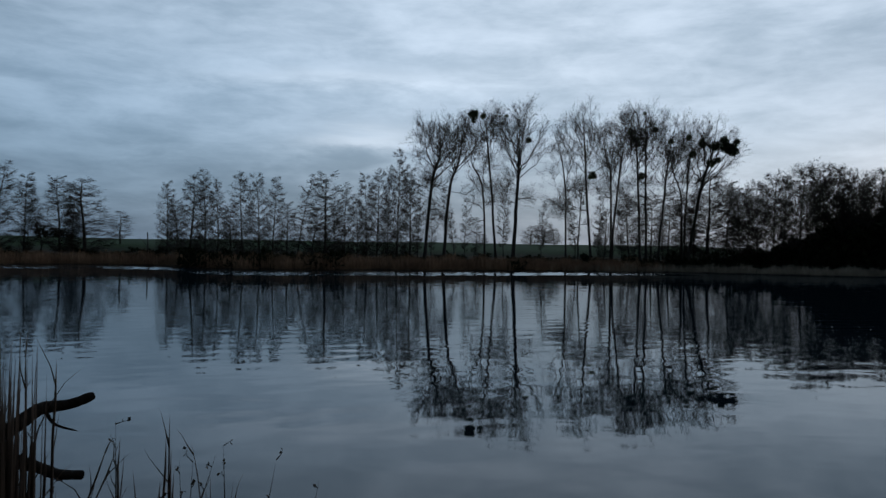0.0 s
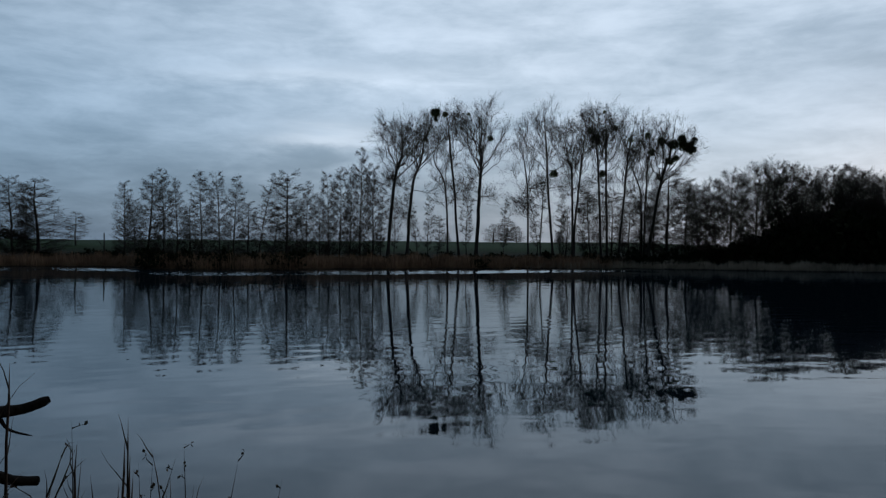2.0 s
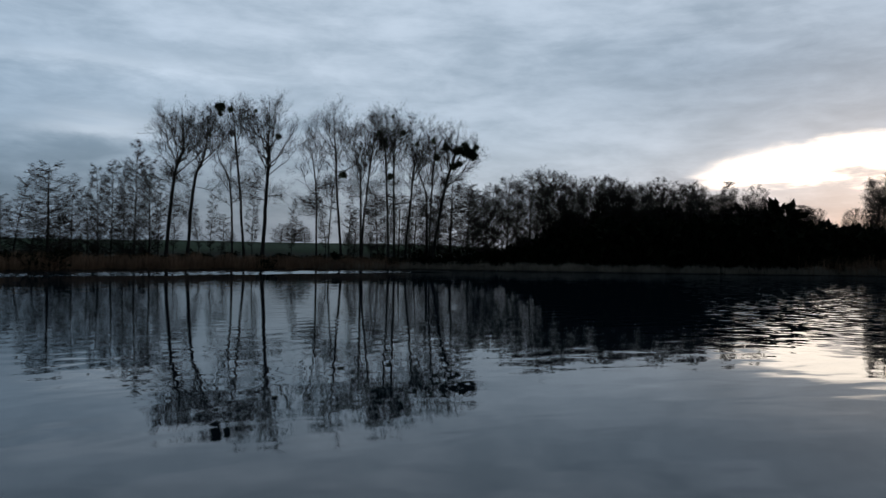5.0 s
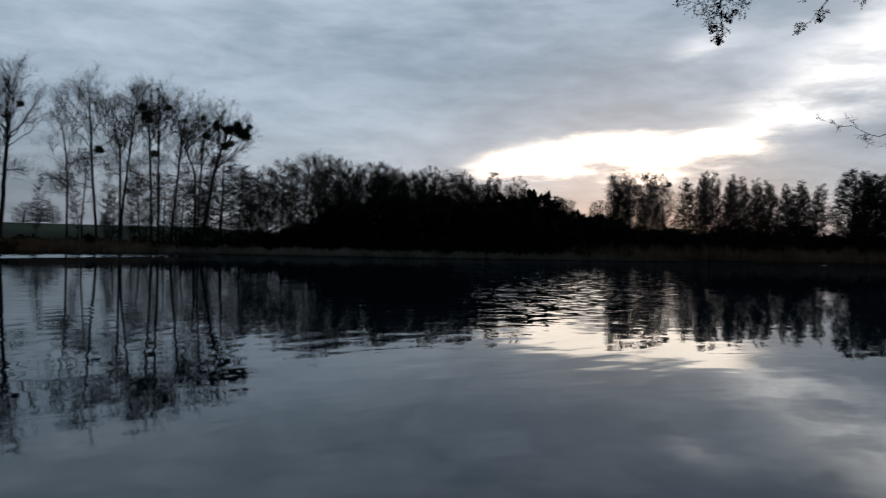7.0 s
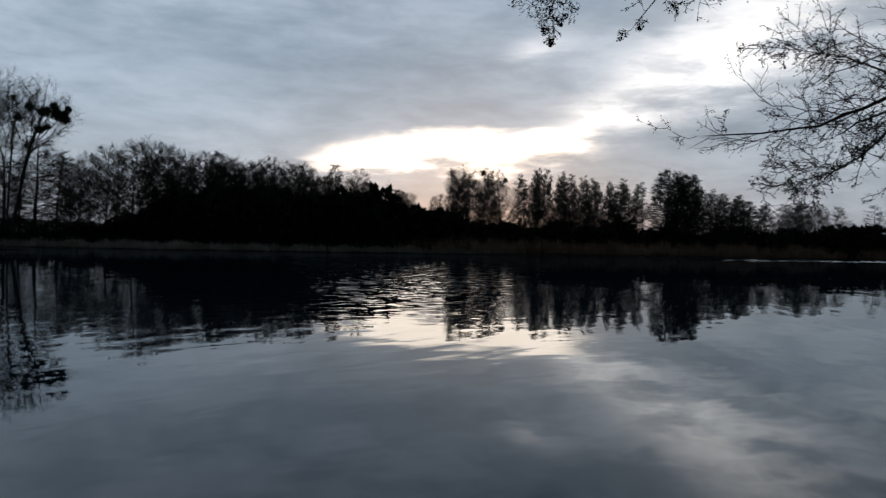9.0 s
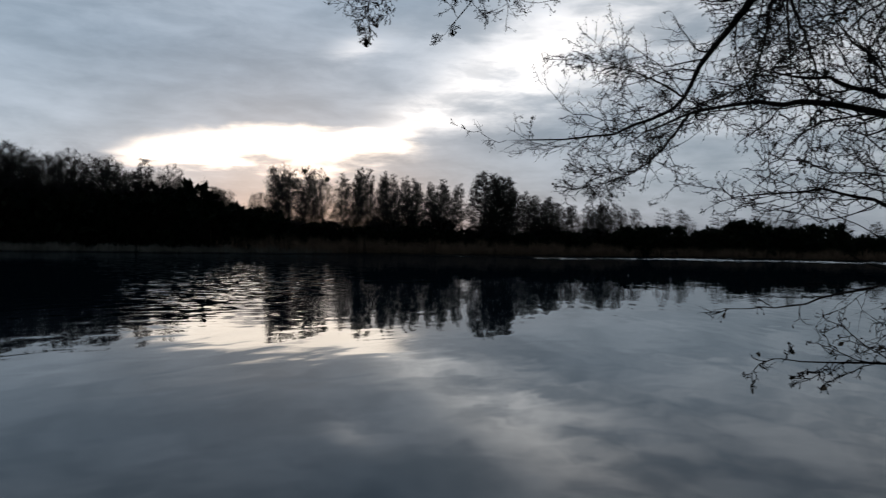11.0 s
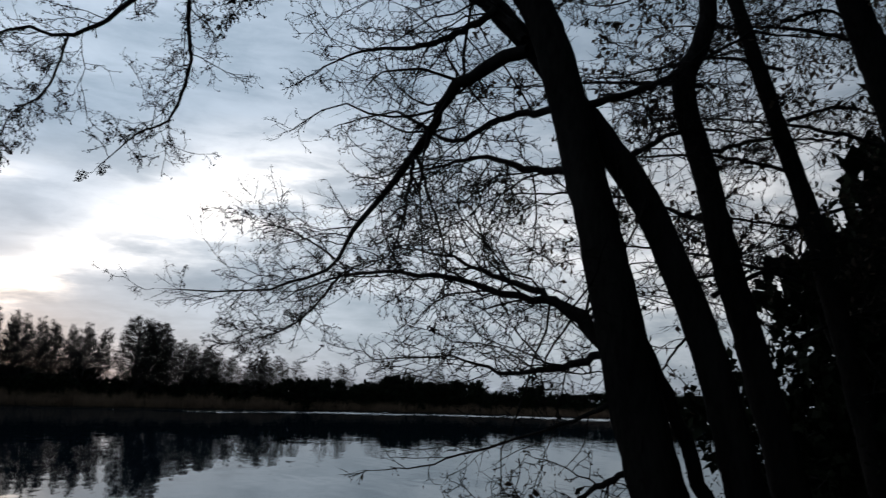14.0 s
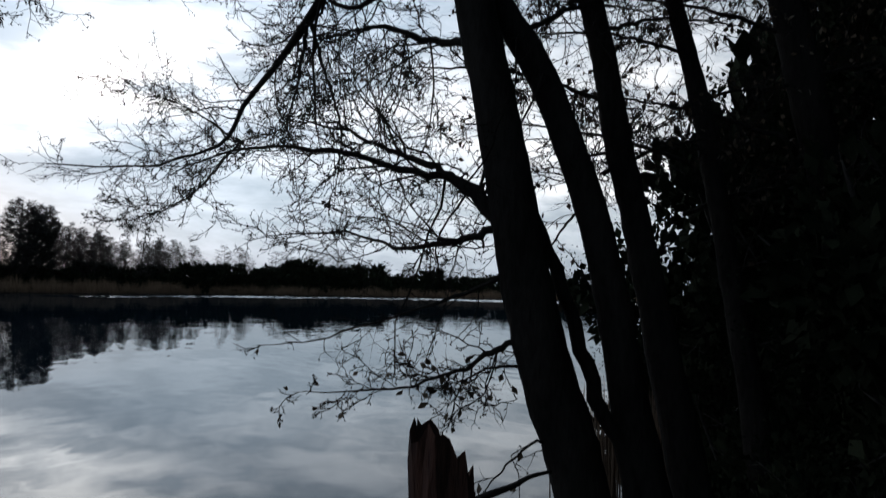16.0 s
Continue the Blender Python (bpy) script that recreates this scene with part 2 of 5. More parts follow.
def ground_z(x, y):
    d = math.hypot(x, y)
    a = math.degrees(math.atan2(x, y))
    near = near_edge(x, y)
    rough = noise.noise((x * 0.35, y * 0.35, 3.1)) * 0.12 + noise.noise((x * 1.7, y * 1.7, 8.0)) * 0.04
    if near < 0:
        s = -near
        return 0.7 * min(1, s / 1.0) ** 0.7 + 0.05 * max(0, min(s, 60) - 1.0) + rough * min(1, s * 2)
    far = d - far_shore(a)
    if far < 0:
        return -1.6 * min(1, min(near, -far) / 4) - 0.05
    rise = float(np.interp(a, (-70, 18, 30, 110), (1.0, 1.0, 0.45, 0.3)))
    z = 0.25 * min(1, far / 1.5) + 3.2 * rise * min(1, max(0, far - 4) / 22)
    z += rise * 4.2 * min(1, max(0, far - 26) / 200)
    return z + noise.noise((x * 0.02, y * 0.02, 0)) * 0.5 * min(1, far / 30) + rough * min(1, far)


def at(a, far):
    """A point on the far bank: azimuth, and metres behind the waterline."""
    d = far_shore(a) + far
    x, y = d * math.sin(radians(a)), d * math.cos(radians(a))
    return Vector((x, y, ground_z(x, y)))


def mesh_object(name, verts, faces, mat, parent=None, label="", smooth=False):
    me = bpy.data.meshes.new(name)
    me.from_pydata(verts, [], faces)
    me.materials.append(mat)
    if smooth:
        me.shade_smooth()
    ob = new(name, me)
    if parent:
        ob.parent = parent
    if label:
        ob["label"] = label
    return ob


def build_land():
    azs = [i * 1.0 for i in range(-180, 180)]
    inner = [0.4 * 1.13 ** i for i in range(34)]
    outer = [0.55, 0.8, 0.94, 0.985, 1.0, 1.006, 1.015, 1.03, 1.05, 1.08, 1.13, 1.2, 1.35, 1.6, 2.0, 2.6, 3.4, 6, 14, 40]
    verts, faces = [(0, 0, ground_z(0, -0.01))], []
    rows = len(inner) + len(outer)
    for a in azs:
        s = far_shore(a if -75 < a < 110 else 110)
        for d in inner + [s * k for k in outer]:
            x, y = d * math.sin(radians(a)), d * math.cos(radians(a))
            verts.append((x, y, ground_z(x, y)))
    for i in range(360):
        p, q = 1 + i * rows, 1 + (i + 1) % 360 * rows
        faces.append((0, q, p))
        for j in range(rows - 1):
            faces.append((p + j, q + j, q + j + 1, p + j + 1))
    ob = mesh_object("ground", verts, faces, GROUND, smooth=True)
    tagged(ob, "dark earthen lake bank with a green field behind", "ground", kind="structure")
    # the water's surface, with the strength of the breeze stored on it, and real wavelets where the wind reaches the far shore
    verts, faces, wind, glint = [], [], [], []
    azs = [-178 + 1.0 * i for i in range(138)] + [-40 + 0.4 * i for i in range(376)] + [110.5 + 1.0 * i for i in range(68)]
    ks = [0.004, 0.02, 0.05, 0.1, 0.15, 0.2, 0.25, 0.3, 0.4, 0.5, 0.6, 0.7, 0.8, 0.9]
    waves = 34
    for a in azs:
        s = far_shore(max(-75, min(110, a)))
        gust = float(np.interp(a, (-42, -38, 14, 20, 45, 48, 60, 66, 108, 110), (0, 1, 1, 0, 0, 1, 1, 1, 1, 0)))
        steep = float(np.interp(a, (-40, 20, 46, 62, 70), (0.080, 0.080, 0.105, 0.105, 0.15)))
        width = float(np.interp(a, (-40, 10, 48, 62, 70, 100), (26, 26, 12, 18, 36, 56)))
        rows_here = [(s * k * (1 - width / s) / 0.9, 0.0) for k in ks]
        step = width / waves
        for i in range(waves):
            d = s - width + i * step
            n2 = 0.75 + 0.9 * noise.noise((a * 0.16, d * 0.05, 2.0)) + 0.8 * noise.noise((a * 0.9, d * 0.5, 5.0))
            up = step * 0.8 * steep * gust * max(0.0, min(1.0, n2 * 1.3 * min(1, i / 5))) * (0.6 + 0.8 * abs(noise.noise((a * 2.2, d * 3.0, 9.0))))
            rows_here += [(d + step * 0.2, 0.0), (d + step, up)]
        for d, z in rows_here:
            k = d / s
            verts.append((d * math.sin(radians(a)), d * math.cos(radians(a)), z))
            wood = math.exp(-((a - 42) / 14) ** 2) * math.exp(-((k - 0.45) / 0.3) ** 2)
            gap = math.exp(-((a - 45) / 8) ** 4) * max(0.0, min(1.0, (k - 0.17) / 0.1)) * max(0.0, min(1.0, (0.9 - k) / 0.3))
            wind.append(float(np.interp(d, (0, 7, 12, 24, 40, 90), (0.35, 0.4, 0.9, 1.0, 0.75, 0.6))) + 0.7 * wood)
            glint.append(gap)
    rows = len(ks) + 2 * waves
    for i in range(len(azs) - 1):
        for j in range(rows - 1):
            p, q = i * rows + j, (i + 1) * rows + j
            faces.append((p, q, q + 1, p + 1))
    ob = tagged(mesh_object("water", verts, faces, WATER), "calm dark lake water with fine ripples", "lake", kind="structure")
    ob.data.attributes.new("breeze", "FLOAT", "POINT").data.foreach_set("value", wind)
    ob.data.attributes.new("glint", "FLOAT", "POINT").data.foreach_set("value", glint)


build_land()

# ---- trees ----
class Wood:
    """Gathers tapered tubes and small blades into one mesh."""

    def __init__(self):
        self.v, self.quads, self.tris = [], [], []
        self.n = 0

    def tubes(self, lines, radii, sides, tip=True):
        """Many tubes of one kind: lines (n, m, 3), radii (n, m)."""
        lines = np.asarray(lines, float)
        n, m = lines.shape[:2]
        t = np.gradient(lines, axis=1) if m > 2 else np.repeat(np.diff(lines, axis=1), 2, axis=1)
        t /= np.linalg.norm(t, axis=2, keepdims=True) + 1e-9
        flip = np.abs(t.mean(axis=1)[:, 0]) > 0.6
        ref = np.where(flip[:, None], (0, 1.0, 0), (1.0, 0, 0))[:, None, :]
        a = np.cross(t, ref)
        a /= np.linalg.norm(a, axis=2, keepdims=True) + 1e-9
        b = np.cross(t, a)
        ang = np.arange(sides) * (2 * math.pi / sides)
        ring = np.cos(ang)[:, None] * a[:, :, None, :] + np.sin(ang)[:, None] * b[:, :, None, :]
        ring = lines[:, :, None, :] + ring * np.asarray(radii, float)[:, :, None, None]
        last = m - 1 if tip else m
        v = ring[:, :last].reshape(n, -1, 3)
        if tip:
            v = np.concatenate([v, lines[:, -1:]], axis=1)
        per = v.shape[1]
        base = self.n + np.arange(n)[:, None, None] * per
        k = np.arange(sides)
        k2 = (k + 1) % sides
        rows = np.arange(last - 1)[:, None] * sides
        q = np.stack([rows + k, rows + k2, rows + sides + k2, rows + sides + k], axis=-1).reshape(-1, 4)
        self.quads.append((base + q[None]).reshape(-1, 4))
        if tip:
            o = (last - 1) * sides
            f = np.stack([o + k, o + k2, np.full(sides, per - 1)], axis=-1)
            self.tris.append((base + f[None]).reshape(-1, 3))
        self.v.append(v.reshape(-1, 3))
        self.n += n * per

    def tube(self, pts, radii, sides, tip=True):
        self.tubes(np.asarray(pts, float)[None], np.asarray(radii, float)[None], sides, tip)

    def blades(self, p, d, length, width, rng):
        """Small leaves: bent diamonds of two triangles."""
        p, d = np.atleast_2d(p), unit(np.atleast_2d(d))
        n = len(p)
        length, width = np.broadcast_to(length, n)[:, None], np.broadcast_to(width, n)[:, None]
        s = unit(np.cross(d, rng.normal(size=(n, 3))))
        u = np.cross(d, s)
        mid = p + d * length * 0.5 + u * width * 0.15
        self.v.append(np.stack([p, mid + s * width * 0.5, p + d * length, mid - s * width * 0.5], axis=1).reshape(-1, 3))
        k = self.n + np.arange(n)[:, None] * 4
        self.tris += [k + np.array((0, 1, 2)), k + np.array((0, 2, 3))]
        self.n += 4 * n

    def hairs(self, p, q, width, rng):
        """Fine twigs from p to q, one slim triangle each."""
        n = len(p)
        side = unit(np.cross(q - p, rng.normal(size=(n, 3)))) * (np.broadcast_to(width, n)[:, None] * 0.5)
        self.v.append(np.stack([p - side, p + side, q], axis=1).reshape(-1, 3))
        self.tris.append(self.n + np.arange(n)[:, None] * 3 + np.array((0, 1, 2)))
        self.n += 3 * n

    def cones(self, p, d, length, r):
        """Small catkins or seed cones, pointed at both ends."""
        length, r = np.asarray(length)[:, None], np.asarray(r)[:, None]
        self.tubes(np.stack([p, p + d * length * 0.4, p + d * length], axis=1), np.hstack([r * 0.4, r, r * 0]), 3)

    def object(self, name, mat, parent=None, label="", smooth=False):
        me = bpy.data.meshes.new(name)
        v = np.concatenate(self.v)
        q = np.concatenate(self.quads) if self.quads else np.zeros((0, 4), int)
        t = np.concatenate(self.tris) if self.tris else np.zeros((0, 3), int)
        me.vertices.add(len(v))
        me.vertices.foreach_set("co", v.astype(np.float32).ravel())
        me.loops.add(q.size + t.size)
        me.loops.foreach_set("vertex_index", np.concatenate([q.ravel(), t.ravel()]).astype(np.int32))
        me.polygons.add(len(q) + len(t))
        me.polygons.foreach_set("loop_start", np.concatenate([np.arange(len(q)) * 4, q.size + np.arange(len(t)) * 3]).astype(np.int32))
        me.update(calc_edges=True)
        me.materials.append(mat)
        if smooth:
            me.shade_smooth()
        ob = new(name, me)
        if parent:
            ob.parent = parent
        if label:
            ob["label"] = label
        return ob


def unit(v):
    return v / (np.linalg.norm(v, axis=-1, keepdims=True) + 1e-9)


def bends(rng, p, d, length, n, wobble, lift):
    """Wandering lines of n steps from the points p along d; lift pulls them up (or down where negative)."""
    p, d = np.array(p, float), unit(np.array(d, float))
    step = np.asarray(length, float).reshape(-1, 1) / n
    pts = [p]
    for _ in range(n):
        d = unit(d + rng.normal(size=d.shape) * wobble + np.array((0, 0, lift)))
        pts.append(pts[-1] + d * step)
    return np.stack(pts, axis=1)


def bend(rng, p, d, length, n, wobble, lift):
    return bends(rng, np.array(p, float)[None], np.array(d, float)[None], [length], n, wobble, lift)[0]


def along_all(lines, t):
    """Points and ways at the shares t of the lines (one each)."""
    m = lines.shape[1]
    f = np.clip(t, 0, 0.999) * (m - 1)
    i = f.astype(int)
    k = np.arange(len(lines))
    a, b = lines[k, i], lines[k, i + 1]
    return a + (b - a) * (f - i)[:, None], unit(b - a)


def along(pts, t):
    p, d = along_all(np.asarray(pts)[None], np.array([t]))
    return p[0], d[0]


def curve(pts, n):
    """A smooth line of n steps through a few points."""
    p = np.asarray(pts, float)
    p = np.vstack([2 * p[0] - p[1], p, 2 * p[-1] - p[-2]])
    out = []
    for k in range(n + 1):
        u = k / n * (len(p) - 3)
        i = min(int(u), len(p) - 4)
        t = u - i
        a, b, c, d = p[i:i + 4]
        out.append(0.5 * (2 * b + (c - a) * t + (2 * a - 5 * b + 4 * c - d) * t * t + (3 * b - a - 3 * c + d) * t ** 3))
    return np.array(out)


def length_of(line):
    return float(np.linalg.norm(np.diff(line, axis=0), axis=1).sum())


def sprout(rng, wood, line, r0, spec, reach, rmin=0.010, bits=None, flat=1.0, thick=0.5):
    """Branches and twigs along a limb, level by level. spec rows: count, from, angle, spread, share of the length, lift, wobble.
    bits: what to add on the finest two levels."""
    lines, r0, reach = np.asarray(line)[None], np.array([r0]), np.array([reach])
    for level, (count, start, angle, spread, share, lift, wobble, *cone) in enumerate(spec):
        last = level == len(spec) - 1
        c = np.maximum(1, (count * rng.uniform(0.75, 1.25, len(lines)) + 0.5).astype(int))
        idx = np.repeat(np.arange(len(lines)), c)
        j = np.arange(len(idx)) - np.repeat(np.cumsum(c) - c, c)
        t = start + (1 - start) * (j + rng.random(len(idx))) / c[idx]
        p, d = along_all(lines[idx], t)
        length = reach[idx] * share * rng.uniform(0.4, 1.3, len(idx)) * (1.0 - 0.6 * np.maximum(0, 2 * t - 1) ** 1.5)
        if cone:
            length *= 1.15 - cone[0] * t
        g = np.radians(angle + rng.normal(size=len(idx)) * spread)[:, None]
        w = d * np.cos(g) + unit(np.cross(d, rng.normal(size=d.shape))) * np.sin(g)
        w[:, 2] *= flat
        r = np.maximum(r0[idx] * (1 - t * 0.75) * thick, rmin)
        far = rmin > 0.006
        n = (1 if far else 2) if last else ((2 if level else 4) if far else (5 if level else 7))
        lines = bends(rng, p, w, length, n, wobble, lift)
        end = r * 0 if last else np.maximum(r * 0.35, rmin * 0.8)
        if far and last:
            wood.blades(p, lines[:, -1] - p, length, r * 1.9, rng)
            if bits:
                bits(rng, lines)
            continue
        wood.tubes(lines, r[:, None] + (end - r)[:, None] * np.linspace(0, 1, n + 1), 4 if level == 0 else 3)
        if bits and level >= len(spec) - 2:
            bits(rng, lines)
        r0, reach = r, length


def far_tree(seed, name, height, girth, kind, fine=0.022, leaf=None, wobble=0.05):
    """A bare tree as a thing with its trunk and its crown. Returns it and its height.
    kind: the crown's half width over its height, how steeply branches rise, their counts, and how the twigs lie."""
    rng = np.random.default_rng(seed)
    thing = new(name)
    trunk, crown, leaves = Wood(), Wood(), Wood()
    zs, rs = kind["outline"]
    line = bend(rng, (0, 0, -0.6), (rng.normal() * 0.03, rng.normal() * 0.03, 1), height * 0.97 + 0.6, 12, wobble, 0.05)
    trunk.tube(line, girth * np.linspace(1, kind["top"], 13), 7)

    def axis(z):
        return np.stack([np.interp(z, line[:, 2], line[:, 0]), np.interp(z, line[:, 2], line[:, 1]), z], axis=1)

    lobes = rng.uniform(0.78, 1.12, (5, 8))

    def keep(p, q, slack):
        """Shortens twigs from p to q that reach out of the crown's uneven outline."""
        d = q - axis(np.clip(q[:, 2], 0, height))
        a = ((np.arctan2(d[:, 1], d[:, 0]) / (2 * math.pi) + 0.5) * 7.99).astype(int)
        z = q[:, 2] / height
        far = np.interp(z, zs, rs, right=0.0) * height * slack * lobes[np.clip(z * 5, 0, 4).astype(int), a]
        out = np.hypot(d[:, 0], d[:, 1]) > far
        return p + (q - p) * np.where(out, rng.uniform(0.15, 0.6, len(p)), 1.0)[:, None]

    n = kind["limbs"]
    grid = np.linspace(zs[0], 0.985, 200)
    cdf = np.cumsum(np.interp(grid, zs, rs) ** 0.7 + 0.02)
    z = np.interp((np.arange(n) + rng.random(n)) / n, cdf / cdf[-1], grid)
    reach = np.interp(z, zs, rs) * height * rng.uniform(0.6, 1.0, n)
    turn = np.arange(n) * 2.4 + rng.normal(size=n) * 0.4
    out = np.stack([np.cos(turn), np.sin(turn), turn * 0], axis=1)
    zt = z * height
    zb = np.maximum(zt - reach * kind["rise"] * rng.uniform(0.75, 1.25, n), zs[0] * height * 0.8)
    p0, p2 = axis(zb), axis(zt) + out * reach[:, None]
    p1 = p0 + out * (reach * kind["bow"])[:, None] + np.array((0, 0, 1.0)) * ((zt - zb) * 0.42)[:, None]
    t = np.linspace(0, 1, 6)[None, :, None]
    limbs = p0[:, None] * (1 - t) ** 2 + p1[:, None] * 2 * t * (1 - t) + p2[:, None] * t ** 2
    limbs[:, 1:] += rng.normal(size=limbs[:, 1:].shape) * 0.012 * height * 0.35
    r = np.maximum(girth * kind["stout"] * (1.05 - zb / height), fine * 0.7)
    crown.tubes(limbs, r[:, None] * np.linspace(1, 0.25, 6) + fine * 0.15, 3)

    def side(lines, count, start, angle, share, low):
        m = len(lines)
        idx = np.repeat(np.arange(m), count)
        t = start + (1 - start) * rng.random(len(idx))
        p, d = along_all(lines[idx], t)
        size = np.linalg.norm(lines[idx, -1] - lines[idx, 0], axis=1) * share if share else low
        length = np.maximum(size, low * 0.6) * rng.uniform(0.5, 1.25, len(idx)) * (1.15 - 0.4 * t)
        g = np.radians(angle + rng.normal(size=len(idx)) * 15)[:, None]
        w = d * np.cos(g) + unit(np.cross(d, rng.normal(size=d.shape))) * np.sin(g)
        w[:, 2] *= kind["flat"]
        return p, unit(w), length

    p, w, length = side(limbs, kind["boughs"], 0.12, 44, 0.55, 0.075 * height)
    mid = p + w * (length * 0.5)[:, None] + rng.normal(size=p.shape) * 0.03
    end = keep(mid, mid + unit(w + np.array((0, 0, kind["up"])) + rng.normal(size=w.shape) * 0.15) * (length * 0.5)[:, None], 1.0)
    sub = np.stack([p, mid, end], axis=1)
    crown.hairs(sub[:, 0], sub[:, 1] + (sub[:, 1] - sub[:, 0]) * 0.3, fine * 1.5, rng)
    crown.hairs(sub[:, 1] - (sub[:, 1] - sub[:, 0]) * 0.2, sub[:, 2], fine * 1.3, rng)
    for lines, count, start in ((sub, kind["twigs"], 0.1), (limbs, kind["twigs"], 0.2)):
        p, w, length = side(lines, count, start, 52, 0, kind["hair"] * height)
        length *= np.clip(np.interp(p[:, 2] / height, zs, rs) / max(rs) * 1.5, 0.35, 1.0)
        q = keep(p, p + unit(w + np.array((0, 0, kind["up"]))) * length[:, None], 1.06)
        crown.hairs(p, q, fine * rng.uniform(0.7, 1.2, len(p)), rng)
        if leaf:
            some = rng.random(len(p)) < leaf[0]
            leaves.blades((p + (q - p) * rng.uniform(0.5, 1.0, (len(p), 1)))[some], (q - p)[some], leaf[1] * rng.uniform(0.6, 1.3, some.sum()), leaf[1] * 0.6, rng)
    trunk.object("trunk", BARK, thing, smooth=True)
    crown.object("crown", TWIG, thing)
    if leaf:
        tagged(leaves.object("leafage", leaf[2], thing), kind="stuff")
    return thing, height * 0.985


def tree_kind(outline, rise, bow, limbs, boughs, twigs, hair, flat=1.0, up=0.0, stout=0.22, top=0.12):
    return dict(outline=outline, rise=rise, bow=bow, limbs=limbs, boughs=boughs, twigs=twigs, hair=hair, flat=flat, up=up, stout=stout, top=top)


ALDER = tree_kind(((0.08, 0.18, 0.34, 0.58, 0.80, 0.93, 1.0), (0.17, 0.23, 0.24, 0.21, 0.16, 0.11, 0.06)), 0.55, 0.5, 54, 13, 8, 0.085, 0.40, 0.06, 0.28)
ROUND = tree_kind(((0.14, 0.28, 0.50, 0.75, 0.90, 0.97, 1.0), (0.09, 0.18, 0.22, 0.22, 0.18, 0.12, 0.06)), 0.9, 0.6, 56, 13, 9, 0.085, 0.85, 0.2, 0.3)
CONIC = tree_kind(((0.16, 0.28, 0.45, 0.70, 0.88, 1.0), (0.09, 0.15, 0.165, 0.14, 0.09, 0.03)), 0.7, 0.55, 54, 13, 9, 0.085, 0.6, 0.16, 0.26)
DENSE = tree_kind(((0.08, 0.20, 0.45, 0.72, 0.90, 1.0), (0.14, 0.22, 0.25, 0.22, 0.14, 0.04)), 0.6, 0.6, 72, 14, 12, 0.085, 0.5, 0.12, 0.26)
THIN = tree_kind(((0.15, 0.30, 0.55, 0.80, 1.0), (0.07, 0.12, 0.13, 0.10, 0.04)), 0.6, 0.5, 32, 9, 7, 0.085, 0.5, 0.10, 0.24)


def reach(a, far, el):
    """The height over its foot of a thing on the far bank whose tip stands el degrees over the horizon."""
    p = at(a, far)
    return EYE + math.hypot(p.x, p.y) * math.tan(radians(el)) - p.z


def plant(kinds, rows, label, category, group, seed=5, spread=0.0):
    """Places things on the far bank: azimuth, metres behind the waterline, height (or, with spread, the tip's elevation and the crown's
    half width in degrees; spread is that half width over the height as built), degrees of lean to the side."""
    made = []
    rng = random.Random(seed)
    for i, (a, far, h, *wide, lean) in enumerate(rows):
        first, base = kinds[i % len(kinds)]
        if spread:
            h = reach(a, far, h)
        s = h / base
        across = 1.3 * (far_shore(a) + far) * radians(wide[0]) / (spread * h) * s if wide else s
        view = Euler((0, 0, -radians(a))).to_matrix() @ Euler((0, radians(lean), 0)).to_matrix()
        turn = view @ Euler((0, 0, rng.uniform(0, 6.28))).to_matrix()
        m = Matrix.LocRotScale(at(a, far), turn.to_quaternion(), (across, across, s))
        if "placed" not in first:
            first["placed"] = 1
            ob = first
        else:
            ob = copy_thing(first, pose(0, 0, 0))
        ob.matrix_basis = m
        made.append(tagged(ob, label, category, group))
    return made


